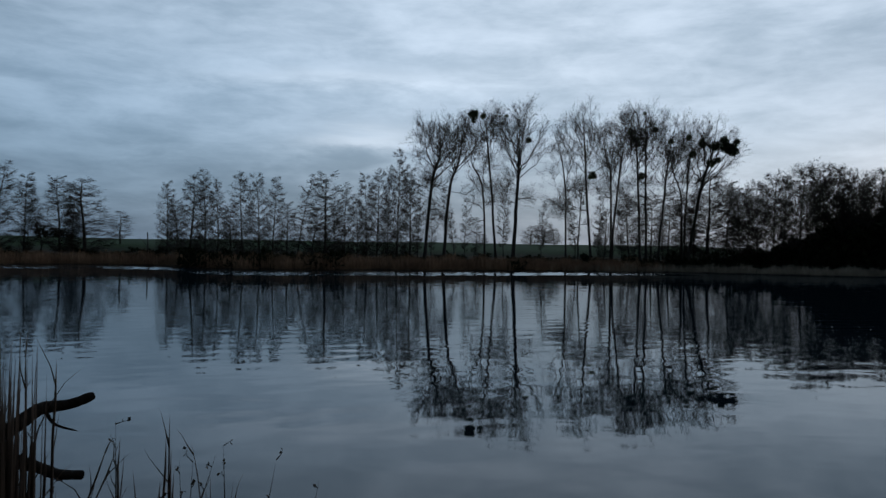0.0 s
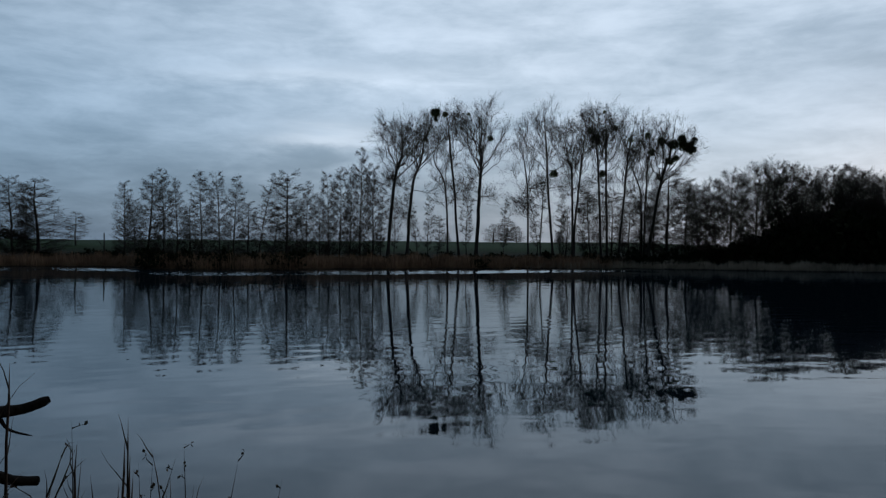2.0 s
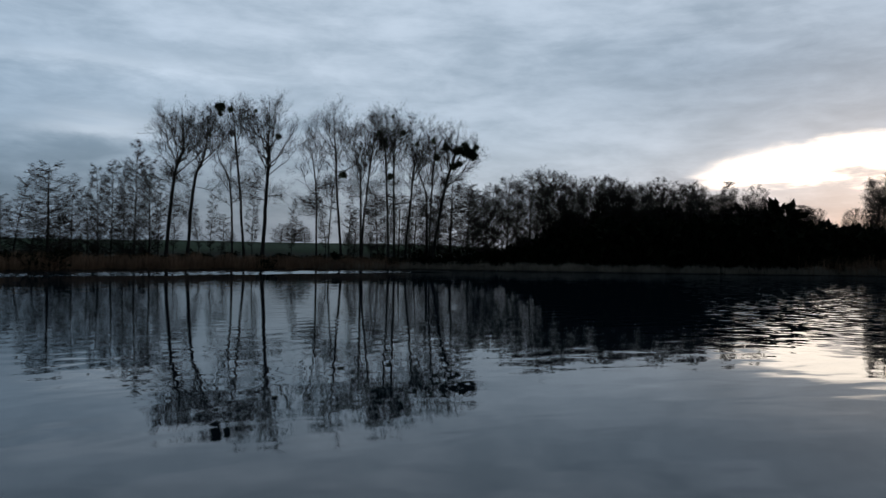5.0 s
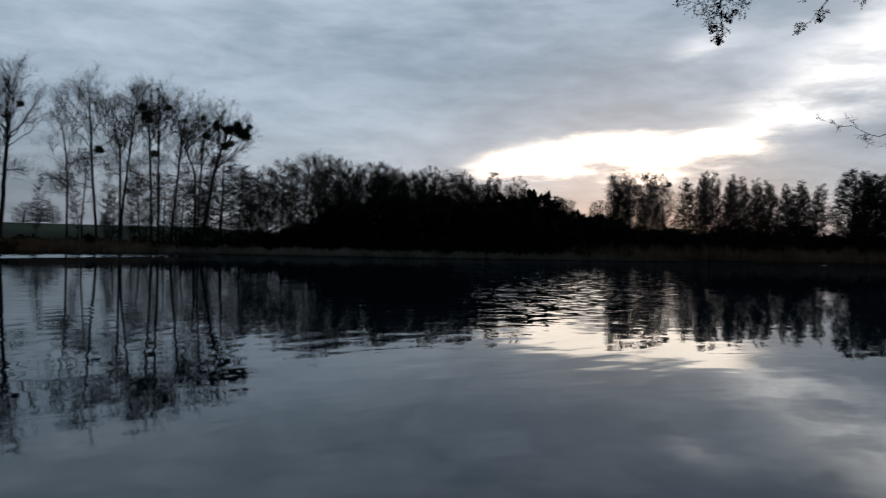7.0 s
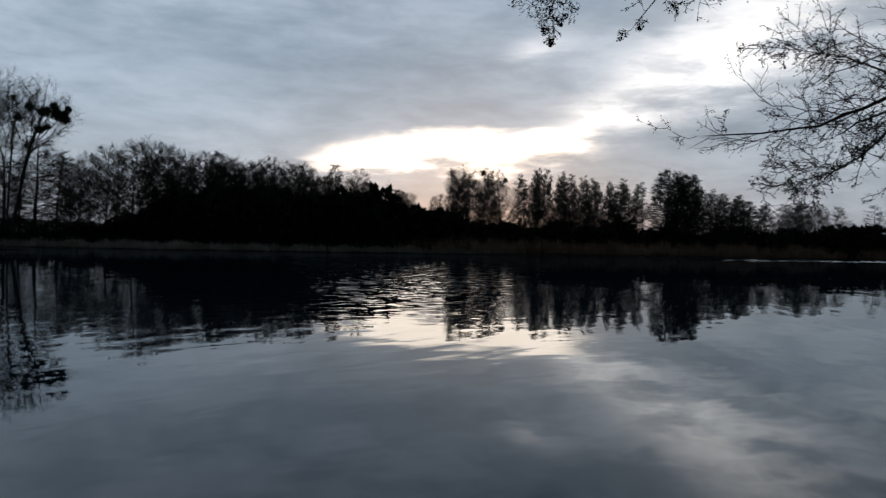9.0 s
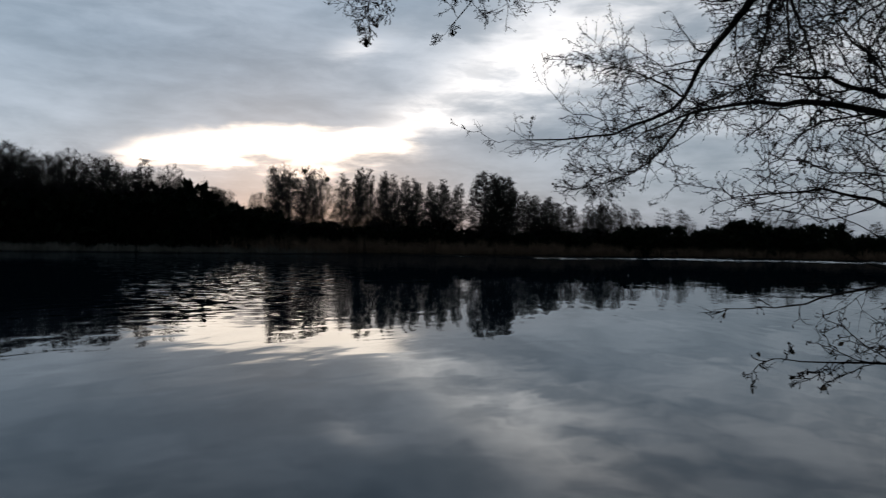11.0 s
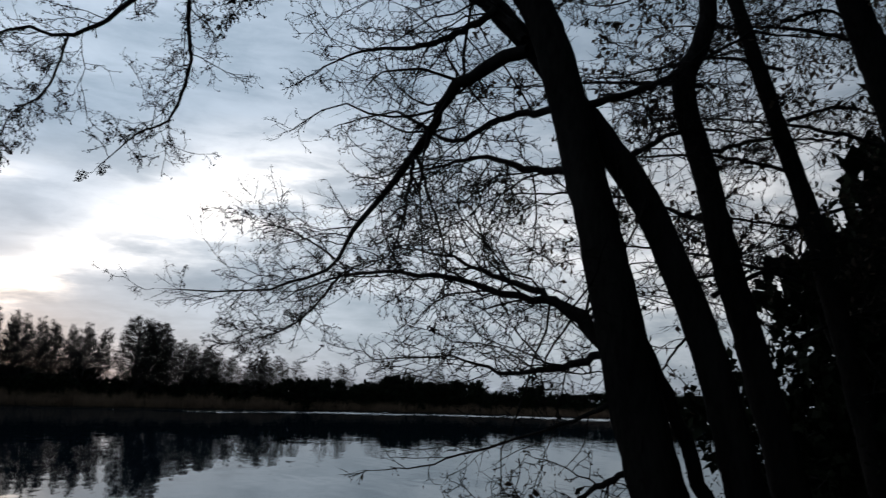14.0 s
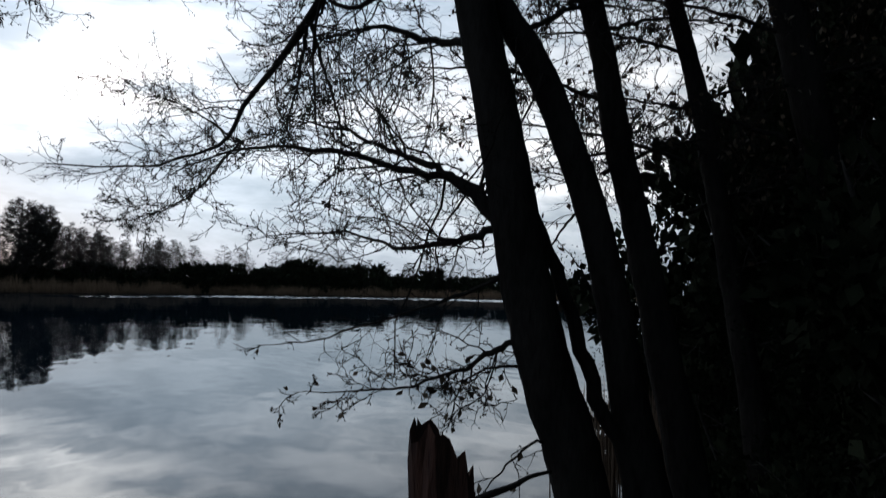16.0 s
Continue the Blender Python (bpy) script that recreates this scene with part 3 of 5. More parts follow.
def tall_tree(seed, far, way, wide, fork, girth, limbs=17, low=5, full=1.0):
    """A bare tall tree on the far bank: a clear trunk that leans and bends along way (azimuth and elevation, foot to tip), limbs that
    fan out above the fork into a domed crown, wide degrees to each side, and thin drooping branches below it."""
    rng = np.random.default_rng(seed)
    a0 = way[0][0]
    foot = at(a0, far)
    d = math.hypot(foot.x, foot.y)
    thing = new("tall_tree")
    thing.matrix_basis = Matrix.LocRotScale(foot, Euler((0, 0, -radians(a0))), None)
    pts = [(0, 0, -0.5)] + [(d * math.tan(radians(a - a0)), rng.normal() * 0.25, EYE + d * math.tan(radians(e)) - foot.z) for a, e in way[1:]]
    line = curve(pts, 30)
    line[2:] += np.cumsum(rng.normal(size=(29, 3)) * 0.03, axis=0) * (1, 1, 0)
    top = line[-1, 2]
    trunk, crown = Wood(), Wood()
    t = np.linspace(0, 1, 31)
    trunk.tube(line, np.maximum(girth * 0.78 * np.interp(t, (0, 0.1, fork, fork + 0.18, 1), (1.1, 0.95, 0.66, 0.34, 0.08)), 0.02) * np.where(t < 0.06, 1.3, 1.0), 8)

    def on(z):
        return np.stack([np.interp(z, line[:, 2], line[:, k]) for k in (0, 1)] + [z], axis=1)

    half, deep = d * radians(wide) * 1.42, top * (1 - fork)
    n = limbs
    turn = np.arange(n) * 2.4 + rng.normal(size=n) * 0.35
    rho = np.sqrt((np.arange(n) + 0.6) / n) * rng.uniform(0.88, 1.05, n)
    rho = rng.permutation(rho)
    out = np.stack([np.cos(turn), np.sin(turn) * 0.85, turn * 0], axis=1)
    zt = top - deep * (1 - np.sqrt(np.maximum(0.02, 1 - 0.90 * rho ** 2.2))) * 1.0 - rng.uniform(0, 0.05, n) * top
    zb = fork * top + (zt - fork * top) * rng.uniform(0.0, 0.72, n) * (1.1 - rho * 0.55) - deep * 0.16 * rho
    mid = on(np.full(n, (0.35 * fork + 0.65) * top))
    p0, p2 = on(zb), mid * (1, 1, 0) + out * (rho * half)[:, None] + zt[:, None] * np.array((0, 0, 1.0))
    p1 = p0 + (p2 - p0) * (0.58, 0.58, 0.40) + rng.normal(size=p0.shape) * 0.02 * top
    s = np.linspace(0, 1, 9)[None, :, None]
    limb = p0[:, None] * (1 - s) ** 2 + p1[:, None] * 2 * s * (1 - s) + p2[:, None] * s ** 2
    limb[:, 1:-1] += rng.normal(size=limb[:, 1:-1].shape) * 0.006 * top
    thick = girth * rng.uniform(0.22, 0.40, n) * (1.15 - 0.6 * zb / top)
    crown.tubes(limb, np.maximum(thick[:, None] * np.linspace(1, 0.15, 9), 0.015), 5)
    if low:
        z = rng.uniform(0.30, max(0.34, fork), low) * top
        g = rng.uniform(0, 6.28, low)
        w = np.stack([np.cos(g), np.sin(g), np.full(low, 0.25)], axis=1)
        under = bends(rng, on(z), w, rng.uniform(0.5, 1.1, low) * half * 0.9, 8, 0.13, -0.01)
        crown.tubes(under, np.tile(np.linspace(0.05, 0.016, 9), (low, 1)), 4)
        limb = np.concatenate([limb, under])

    def side(lines, count, start, angle, size, lift):
        idx = np.repeat(np.arange(len(lines)), count)
        t = start + (1 - start) * rng.random(len(idx))
        p, w = along_all(lines[idx], t)
        g = np.radians(angle + rng.normal(size=len(idx)) * 10)[:, None]
        w = w * np.cos(g) + unit(np.cross(w, rng.normal(size=w.shape))) * np.sin(g)
        return p, unit(w + np.array((0, 0, lift))), size * rng.uniform(0.45, 1.2, len(idx)) * (1.15 - 0.5 * t)

    p, w, length = side(limb, 13, 0.32, 42, 0.125 * top, 0.08)
    bough = bends(rng, p, w, length, 3, 0.12, 0.06)
    crown.tubes(bough, np.tile((0.024, 0.018, 0.013, 0.007), (len(bough), 1)), 3)
    p, w, length = side(bough, 6, 0.15, 42, 0.055 * top, 0.12)
    spray = bends(rng, p, w, length, 2, 0.12, 0.05)
    crown.hairs(spray[:, 0], spray[:, 1], 0.021, rng)
    crown.hairs(spray[:, 1] - (spray[:, 1] - spray[:, 0]) * 0.15, spray[:, 2], 0.018, rng)
    for lines, count, start in ((spray, 3, 0.2), (bough, 4, 0.3), (limb, 14, 0.5)):
        p, w, length = side(lines, max(1, int(count * full)), start, 34, 0.058 * top, 0.18)
        crown.hairs(p, p + w * length[:, None], 0.021 * rng.uniform(0.7, 1.2, len(p)), rng)
    trunk.object("trunk", BARK, thing, smooth=True)
    crown.object("crown", TWIG, thing)
    return tagged(thing, "tall slender bare tree with a forked crown", "tree", "tall trees on the far bank")


def bush(seed, name, width, height, count, size, mat, stems=7, core=1.0, twiggy=True, share=0.5):
    """A dense shrub: thin stems from the root, a close heart of leaves and an uneven fringe of twigs or small leaves."""
    rng = np.random.default_rng(seed)
    thing = new(name)
    wood, leaves = Wood(), Wood()
    lobes = [(rng.uniform(-0.42, 0.42) * width, rng.uniform(-0.36, 0.36) * width, rng.uniform(0.1, 0.70) * height, rng.uniform(0.22, 0.32)) for _ in range(15)]
    for k in range(6):
        lobes[k] = (0.32 * width * math.cos(k * 1.05), 0.32 * width * math.sin(k * 1.05), 0.18 * height, 0.27)
    for k in range(stems):
        x, y, z, _ = lobes[k % 15]
        line = curve([(x * 0.2, y * 0.2, -0.3), (x * 0.6, y * 0.6, z * 0.5), (x, y, z), (x * 1.2, y * 1.2, z * 1.25)], 6)
        wood.tube(line, np.linspace(0.012, 0.004, 7) * height, 4)
        sprout(rng, wood, line, 0.006 * height, [(7, 0.2, 45, 15, 0.3, 0.05, 0.15), (5, 0.1, 45, 15, 0.4, 0.03, 0.2)], height * 0.8)
    heart = int(count * share)
    lobe = np.array(lobes)[rng.integers(15, size=count)]
    v = unit(rng.normal(size=(count, 3))) * rng.random((count, 1)) ** 0.45
    v[:heart] *= 0.72 if twiggy else 0.62
    p = lobe[:, :3] + v * np.array((width, width, height * 0.95)) * lobe[:, 3:]
    p[:, 2] = np.abs(p[:, 2])
    d = unit(v * 1.2 + rng.normal(size=v.shape) * 0.5 + np.array((0, 0, 0.5)))
    length = size * rng.uniform(0.5, 1.5, count)
    leaves.blades(p[:heart], d[:heart], length[:heart] * core, size * 0.75 * core, rng)
    p, d, length = p[heart:], d[heart:], length[heart:]
    if twiggy:
        for _ in range(2):
            w = unit(d + rng.normal(size=d.shape) * 0.35)
            leaves.hairs(p, p + w * (length * 1.6)[:, None], size * 0.085, rng)
    else:
        for _ in range(2):
            leaves.blades(p + rng.normal(size=p.shape) * size * 0.5, d + rng.normal(size=d.shape) * 0.5, length * 0.5, size * 0.27, rng)
    wood.object("stem", TWIG, thing)
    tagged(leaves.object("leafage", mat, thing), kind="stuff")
    return thing, height

# ---- the far bank: tall trees with mistletoe, alder rows, the wood ----
alders = [far_tree(20 + i, "alder_tree", 13, 0.21, ALDER, 0.028, wobble=0.03) for i in range(6)]
thins = [far_tree(26 + i, "young_tree", 11, 0.09, THIN, 0.029) for i in range(3)]
shore_alders = [far_tree(60 + i, "alder_tree", 15, 0.19, CONIC, 0.030, wobble=0.025) for i in range(5)]
shore_rounds = [far_tree(64 + i, "bare_tree", 15, 0.22, ROUND, 0.034) for i in range(4)]
dense = [far_tree(68 + i, "dense_tree", 16, 0.30, DENSE, 0.052) for i in range(2)]
rounds = [far_tree(30 + i, "bare_tree", 15, 0.19, ROUND, 0.034) for i in range(4)]
budding = [far_tree(36 + i, "budding_tree", 15, 0.19, ROUND, 0.030, leaf=(0.25, 0.09, BUD)) for i in range(3)]
shrubs = [bush(40 + i, "shrub", 8.0, 7.0, 2300, 0.50, SHADELEAF, 3, 1.9) for i in range(3)]
lows = [bush(44 + i, "low_bush", 4.0, 2.2, 900, 0.24, SHADELEAF, 3, 1.7) for i in range(3)]

for i, row in enumerate((
        (7, ((-1.45, 0), (-0.91, 5.4), (-0.35, 7.7), (-0.6, 10.6)), 2.3, 0.60, 0.34, 18, 9),
        (8, ((0.0, 0), (0.52, 4.85), (1.18, 6.9), (1.75, 10.5)), 1.7, 0.62, 0.33, 16, 5),
        (9, ((3.19, 0), (2.92, 4.9), (2.2, 6.7), (1.9, 8.2)), 0.9, 0.60, 0.21, 6, 3, 0.5),
        (9, ((4.05, 0), (3.66, 4.3), (3.31, 8.3), (3.0, 11.3)), 1.15, 0.64, 0.27, 12, 4),
        (7, ((5.25, 0), (5.55, 4.7), (5.65, 7.0), (5.7, 11.5)), 1.9, 0.56, 0.40, 20, 7),
        (10, ((9.23, 0), (9.19, 4.3), (8.86, 7.1), (8.2, 9.4)), 1.1, 0.55, 0.21, 9, 8, 0.7),
        (8, ((11.15, 0), (10.76, 4.3), (10.55, 7.7), (10.3, 10.9)), 1.75, 0.62, 0.28, 15, 6),
        (11, ((10.1, 0), (10.37, 4.3), (10.8, 6.6)), 0.6, 0.6, 0.15, 6, 4, 0.5),
        (7, ((12.53, 0), (12.46, 5.9), (12.16, 7.1), (11.75, 9.9)), 1.1, 0.58, 0.24, 11, 5),
        (8, ((12.6, 0), (12.83, 3.5), (13.3, 7.7), (13.6, 10.6)), 1.0, 0.60, 0.26, 11, 4),
        (6, ((14.65, 0), (14.41, 6.5), (14.27, 8.3), (13.9, 10.9)), 1.3, 0.60, 0.26, 13, 5),
        (8, ((15.06, 0), (14.98, 7.3), (15.0, 11.2)), 1.5, 0.60, 0.27, 13, 5),
        (7, ((15.8, 0), (16.4, 5.5), (16.7, 8.2), (17.2, 10.4)), 1.3, 0.56, 0.26, 12, 5),
        (10, ((17.54, 0), (17.43, 4.3), (16.9, 6.3), (16.6, 8.6)), 0.9, 0.55, 0.22, 9, 5),
        (7, ((17.83, 0), (18.8, 4.9), (19.5, 7.4), (19.9, 9.8)), 1.6, 0.58, 0.37, 16, 7),
        (9, ((17.7, 0), (17.85, 4.5), (18.2, 7.4), (18.4, 9.6)), 1.0, 0.58, 0.22, 10, 5))):
    tall_tree(300 + i, *row)
plant(alders, [(-30.75, 9, 5.9, 1.1, 2), (-29.1, 10, 5.15, 0.9, -1), (-26.82, 9, 5.15, 1.12, -1), (-25.34, 8, 4.95, 1.75, 0.5), (-20.06, 11, 5.05, 0.75, -0.5), (-18.49, 9, 5.6, 1.15, -1), (-17.52, 10, 6.05, 0.9, 1),
               (-16.6, 8, 5.3, 0.75, -1), (-14.76, 9, 6.0, 0.95, 0), (-13.63, 10, 5.95, 0.85, -2), (-12.71, 8, 5.7, 0.85, 0), (-8.95, 7, 6.25, 1.55, -0.5), (-7.41, 10, 5.4, 0.75, -1),
               (-5.71, 9, 6.15, 0.8, 0), (-5.04, 10, 6.55, 0.9, -1), (-4.2, 9, 6.55, 0.65, 0), (-3.46, 8, 8.1, 0.9, -1), (-2.55, 10, 6.9, 0.9, 1), (19.3, 11, 6.3, 1.7, 3), (20.6, 10, 5.6, 1.2, 1)],
      "slim bare alder with layers of fine twigs", "tree", "alders on the far bank", spread=0.24)
plant(alders, [(-31.9, 9, 5.6, 1.0, 0), (-26.25, 11, 4.2, 0.7, 0), (-19.3, 12, 3.6, 0.9, -1), (-15.7, 12, 3.4, 0.9, 2), (-11.7, 12, 3.8, 0.9, 1), (-9.9, 9, 3.4, 0.9, 2), (-6.5, 11, 4.6, 0.7, 1), (-8.2, 12, 3.4, 0.8, 0),
               (13.9, 12, 4.8, 0.9, 0), (15.4, 13, 4.6, 0.9, 1), (16.6, 12, 4.9, 0.9, -1), (17.4, 13, 4.4, 0.9, 0), (18.4, 13, 5.0, 1.0, 0), (21.6, 12, 5.2, 1.1, -1), (12.0, 13, 3.6, 0.7, 0)],
      "small bare alder between the taller ones", "tree", "alders on the far bank", spread=0.24)
plant(thins, [(-10.95, 10, 6.05, 0.7, 7), (-28.0, 12, 4.4, 0.6, 3), (-23.14, 30, 2.75, 0.75, 0), (-0.9, 12, 4.7, 0.45, 0), (0.85, 13, 5.1, 0.45, 0), (1.64, 12, 4.4, 0.4, 0), (2.3, 12, 2.9, 0.5, 8), (4.6, 14, 6.5, 0.5, 0),
              (-1.9, 13, 5.0, 0.5, 0), (7.4, 15, 4.2, 0.4, 0), (9.9, 14, 4.8, 0.5, 0), (11.6, 14, 4.6, 0.5, 0), (13.3, 10, 4.2, 0.5, 0), (14.2, 12, 4.4, 0.5, -1), (16.2, 13, 4.4, 0.5, 0), (18.1, 13, 4.6, 0.5, 1), (20.9, 9, 4.7, 0.6, 2)],
      "thin young bare tree among taller ones", "tree", "young trees on the far bank", spread=0.13)
plant(alders, [(6.6, 120, 2.3, 0.75, 0), (7.5, 125, 2.5, 0.85, 0), (8.4, 122, 2.1, 0.6, 0), (11.6, 130, 1.7, 0.4, 0), (3.0, 128, 1.6, 0.4, 0)],
      "low spreading bare tree out on the field", "tree", "trees out on the field", spread=0.24)
plant(budding, [(22.6, 9, 5.5, 0.9, -1), (23.7, 11, 6.0, 1.1, 0.6), (25.2, 8, 6.6, 1.4, -1), (26.9, 10, 6.4, 1.2, 0.5), (24.4, 13, 5.6, 1.1, 0), (26.0, 14, 5.8, 1.1, 0)],
      "round-crowned tree with first pale green buds", "tree", "budding trees at the wood's edge", spread=0.22)
# the skyline of the far wood: azimuth and elevation of the crowns
CROWNS = ((21.5, 27.8, 28.6, 30.3, 32.0, 33.7, 35.4, 37.2, 38.5, 41.0, 42.3, 44.9, 47.4, 48.2, 49.6, 51.5, 53.2, 54.8, 57.0, 58.3, 59.6, 61.3, 62.4, 66.0, 67.3, 68.8, 70.3, 71.9, 73.2, 74.4, 75.6, 77.2, 81.1, 83.4, 86.0, 87.6, 91.6, 98.0, 106.0),
          (5.0, 6.4, 6.5, 6.1, 5.9, 5.6, 5.95, 5.4, 4.8, 5.2, 4.2, 3.5, 3.2, 5.4, 5.7, 5.45, 5.3, 5.85, 5.3, 4.95, 4.7, 5.0, 4.2, 4.9, 4.1, 3.85, 3.3, 3.1, 3.6, 3.2, 2.7, 3.05, 2.7, 2.85, 2.7, 2.3, 2.0, 1.7, 1.5))
_r = random.Random(11)


def crown_row(starts, far, share=1.0, wide=1.0, lean=1.0):
    """Trees one after another whose tips follow the wood's skyline."""
    return [(a, far + _r.uniform(-2, 3), float(np.interp(a, *CROWNS)) * share * _r.uniform(0.95, 1.01), wide * _r.uniform(0.8, 1.2), _r.uniform(-lean, lean)) for a in starts]


plant(rounds, crown_row((28.0, 29.0, 30.1, 31.3, 32.4, 33.5, 34.6, 35.8, 36.8, 37.8, 42.6), 10, 0.88, 1.0) + crown_row((21.8, 28.4, 29.5, 30.6, 31.8, 32.9, 34.0, 35.2, 36.2, 37.3, 38.3, 40.9, 42.0), 16, 1.0, 1.0) + [(45.4, 16, 3.6, 0.7, 0), (47.0, 17, 3.5, 0.7, 0)],
      "bare round-crowned tree rising from dark undergrowth", "tree", "trees of the far wood", spread=0.22)
plant(shore_rounds, crown_row((48.7, 49.8, 50.9, 52.1), 11, 1.0, 1.1) + crown_row((29.0, 31.2, 33.4, 35.7, 38.8, 41.4, 49.2, 51.4), 19, 0.93, 1.0),
      "bare broad-crowned tree beside the far shore", "tree", "trees of the far shore", spread=0.22)
plant(shore_alders, [(39.7, 17, 5.7, 0.8, -0.5), (38.9, 18, 4.9, 0.7, 0)] + crown_row((53.4, 54.2, 54.9, 55.6, 56.4, 57.1, 57.8, 58.5, 59.3, 60.2, 60.9, 61.6, 62.1, 66.4, 67.1, 67.9, 68.6, 69.3, 70.0, 70.8, 71.7, 72.6, 73.2, 73.9, 74.5), 13, 1.0, 0.62),
      "bare conical alder on the far shore", "tree", "alders of the far shore", 8, 0.165)
plant(shore_alders, crown_row((53.8, 54.6, 55.3, 56.0, 56.8, 57.5, 58.2, 59.0, 59.8, 60.6, 61.3, 66.8, 67.6, 68.3, 69.0, 69.7, 70.5, 72.2, 73.6), 19, 0.94, 0.62),
      "bare conical alder on the far shore", "tree", "alders of the far shore", 8, 0.165)
plant(dense, [(64.1, 8, 5.6, 1.35, 0), (65.45, 10, 5.15, 1.15, 1), (64.8, 13, 5.3, 1.1, 0), (43.4, 20, 3.8, 0.9, 0), (44.2, 22, 3.5, 0.8, 0)],
      "bare dense-twigged tree dark against the sky", "tree", "dense trees of the far wood", spread=0.25)
plant(thins, crown_row(np.arange(75.2, 106, 1.15), 19, 1.02, 0.55),
      "small bare tree in the distant wood", "tree", "distant small trees", spread=0.13)
_r = random.Random(3)


def shrub_top(a):
    """The elevation of the undergrowth's top along the far wood."""
    return float(np.interp(a, (21, 25, 27, 28, 30, 32, 39, 41.5, 43, 45, 48, 49.3, 62, 66, 71, 73, 75, 80, 83, 86, 88, 92, 98, 106),
                           (0.9, 1.4, 2.5, 3.4, 3.9, 4.2, 4.3, 4.15, 3.75, 3.15, 3.0, 1.95, 1.85, 1.65, 1.55, 1.75, 2.1, 2.2, 2.45, 2.5, 2.05, 1.85, 1.5, 1.3)))


_rows = []
for i, a in enumerate(np.concatenate([np.arange(21.5, 72, 1.3), np.arange(72, 107, 1.7)])):
    for k in (0, 1):
        b, f = float(a) + 0.5 * k + _r.uniform(-0.3, 0.3), 7 + 10 * k + _r.uniform(-1, 1)
        _rows.append((b, f, reach(b, f, shrub_top(b) * _r.uniform(0.78, 1.10)) * (1 if k else 0.86), 0))
plant(shrubs, _rows, "dense dark shrub in the undergrowth of the far wood", "shrub", "undergrowth of the far wood")
plant(lows, [(a, f, h, 0) for a, f, h in ((-31, 3, 2.0), (-29.2, 4, 2.4), (-21.5, 9, 1.8), (-18.4, 2, 2.6), (-17.6, 2, 2.8), (-16.6, 2, 2.7), (-15.4, 2, 2.6), (-14.2, 2, 2.7), (-12.9, 2, 2.6), (-11.9, 3, 2.2),
             (-10.4, 3, 2.2), (-9.3, 2, 2.6), (-8.4, 2, 2.5), (-3.5, 6, 2.0), (5.3, 1, 2.0), (10.2, 5, 2.4), (11.3, 3, 1.6), (14.6, 3, 2.6), (16.2, 3, 2.4), (18.0, 3, 3.0), (19.6, 4, 3.2), (20.8, 4, 3.4), (-27.5, 160, 5.0))]
     + [(a + _r.uniform(-0.4, 0.4), _r.uniform(5, 10), _r.uniform(1.1, 2.2), 0) for a in np.arange(-34, 21, 1.2)],
      "low dark bush on the far bank", "bush", "low bushes on the far bank")


def snag():
    """A broken dead stem with one side branch, on the far bank."""
    w = Wood()
    o = np.array(at(-21.4, 7))
    w.tube([o - (0, 0, 0.3), o + (0.1, 0, 2.5), o + (0.05, 0, 4.6)], [0.14, 0.11, 0.08], 7, False)
    w.tube([o + (0.1, 0, 2.2), o + (-0.8, 0.1, 3.3), o + (-1.6, 0.1, 3.9)], [0.06, 0.045, 0.0], 5)
    tagged(w.object("dead_tree", BARK), "broken dead tree on the far bank", "dead tree")


snag()


def boulder():
    """A pale field stone in the grass behind the reeds."""
    bm = bmesh.new()
    bmesh.ops.create_icosphere(bm, subdivisions=3, radius=1.0)
    for v in bm.verts:
        k = 1 + 0.22 * noise.noise(v.co * 1.3) + 0.08 * noise.noise(v.co * 4.0)
        v.co = Vector((v.co.x * 0.62, v.co.y * 0.45, v.co.z * 0.34)) * k
    me = bpy.data.meshes.new("boulder")
    bm.to_mesh(me)
    bm.free()
    me.shade_smooth()
    me.materials.append(STONE)
    ob = tagged(new("boulder", me), "pale grey boulder lying in the grass of the far bank", "stone")
    ob.location = at(-15.75, 14.5) + Vector((0, 0, 0.12))


boulder()


def mistletoe(seed):
    """A hanging ball of evergreen twigs, one metre across."""
    rng = np.random.default_rng(seed)
    w = Wood()
    d = unit(rng.normal(size=(90, 3)))
    e = d * 0.5 * rng.uniform(0.7, 1.05, (90, 1))
    w.tubes(np.stack([d * 0.02, e * 0.6 + rng.normal(size=e.shape) * 0.03, e], axis=1), np.tile((0.016, 0.012, 0.0), (90, 1)), 3)
    for _ in range(9):
        w.blades(e * rng.uniform(0.35, 1.0, (90, 1)) + rng.normal(size=e.shape) * 0.05, d + rng.normal(size=e.shape) * 0.6, 0.16, 0.08, rng)
    return w.object("mistletoe", LEAF)


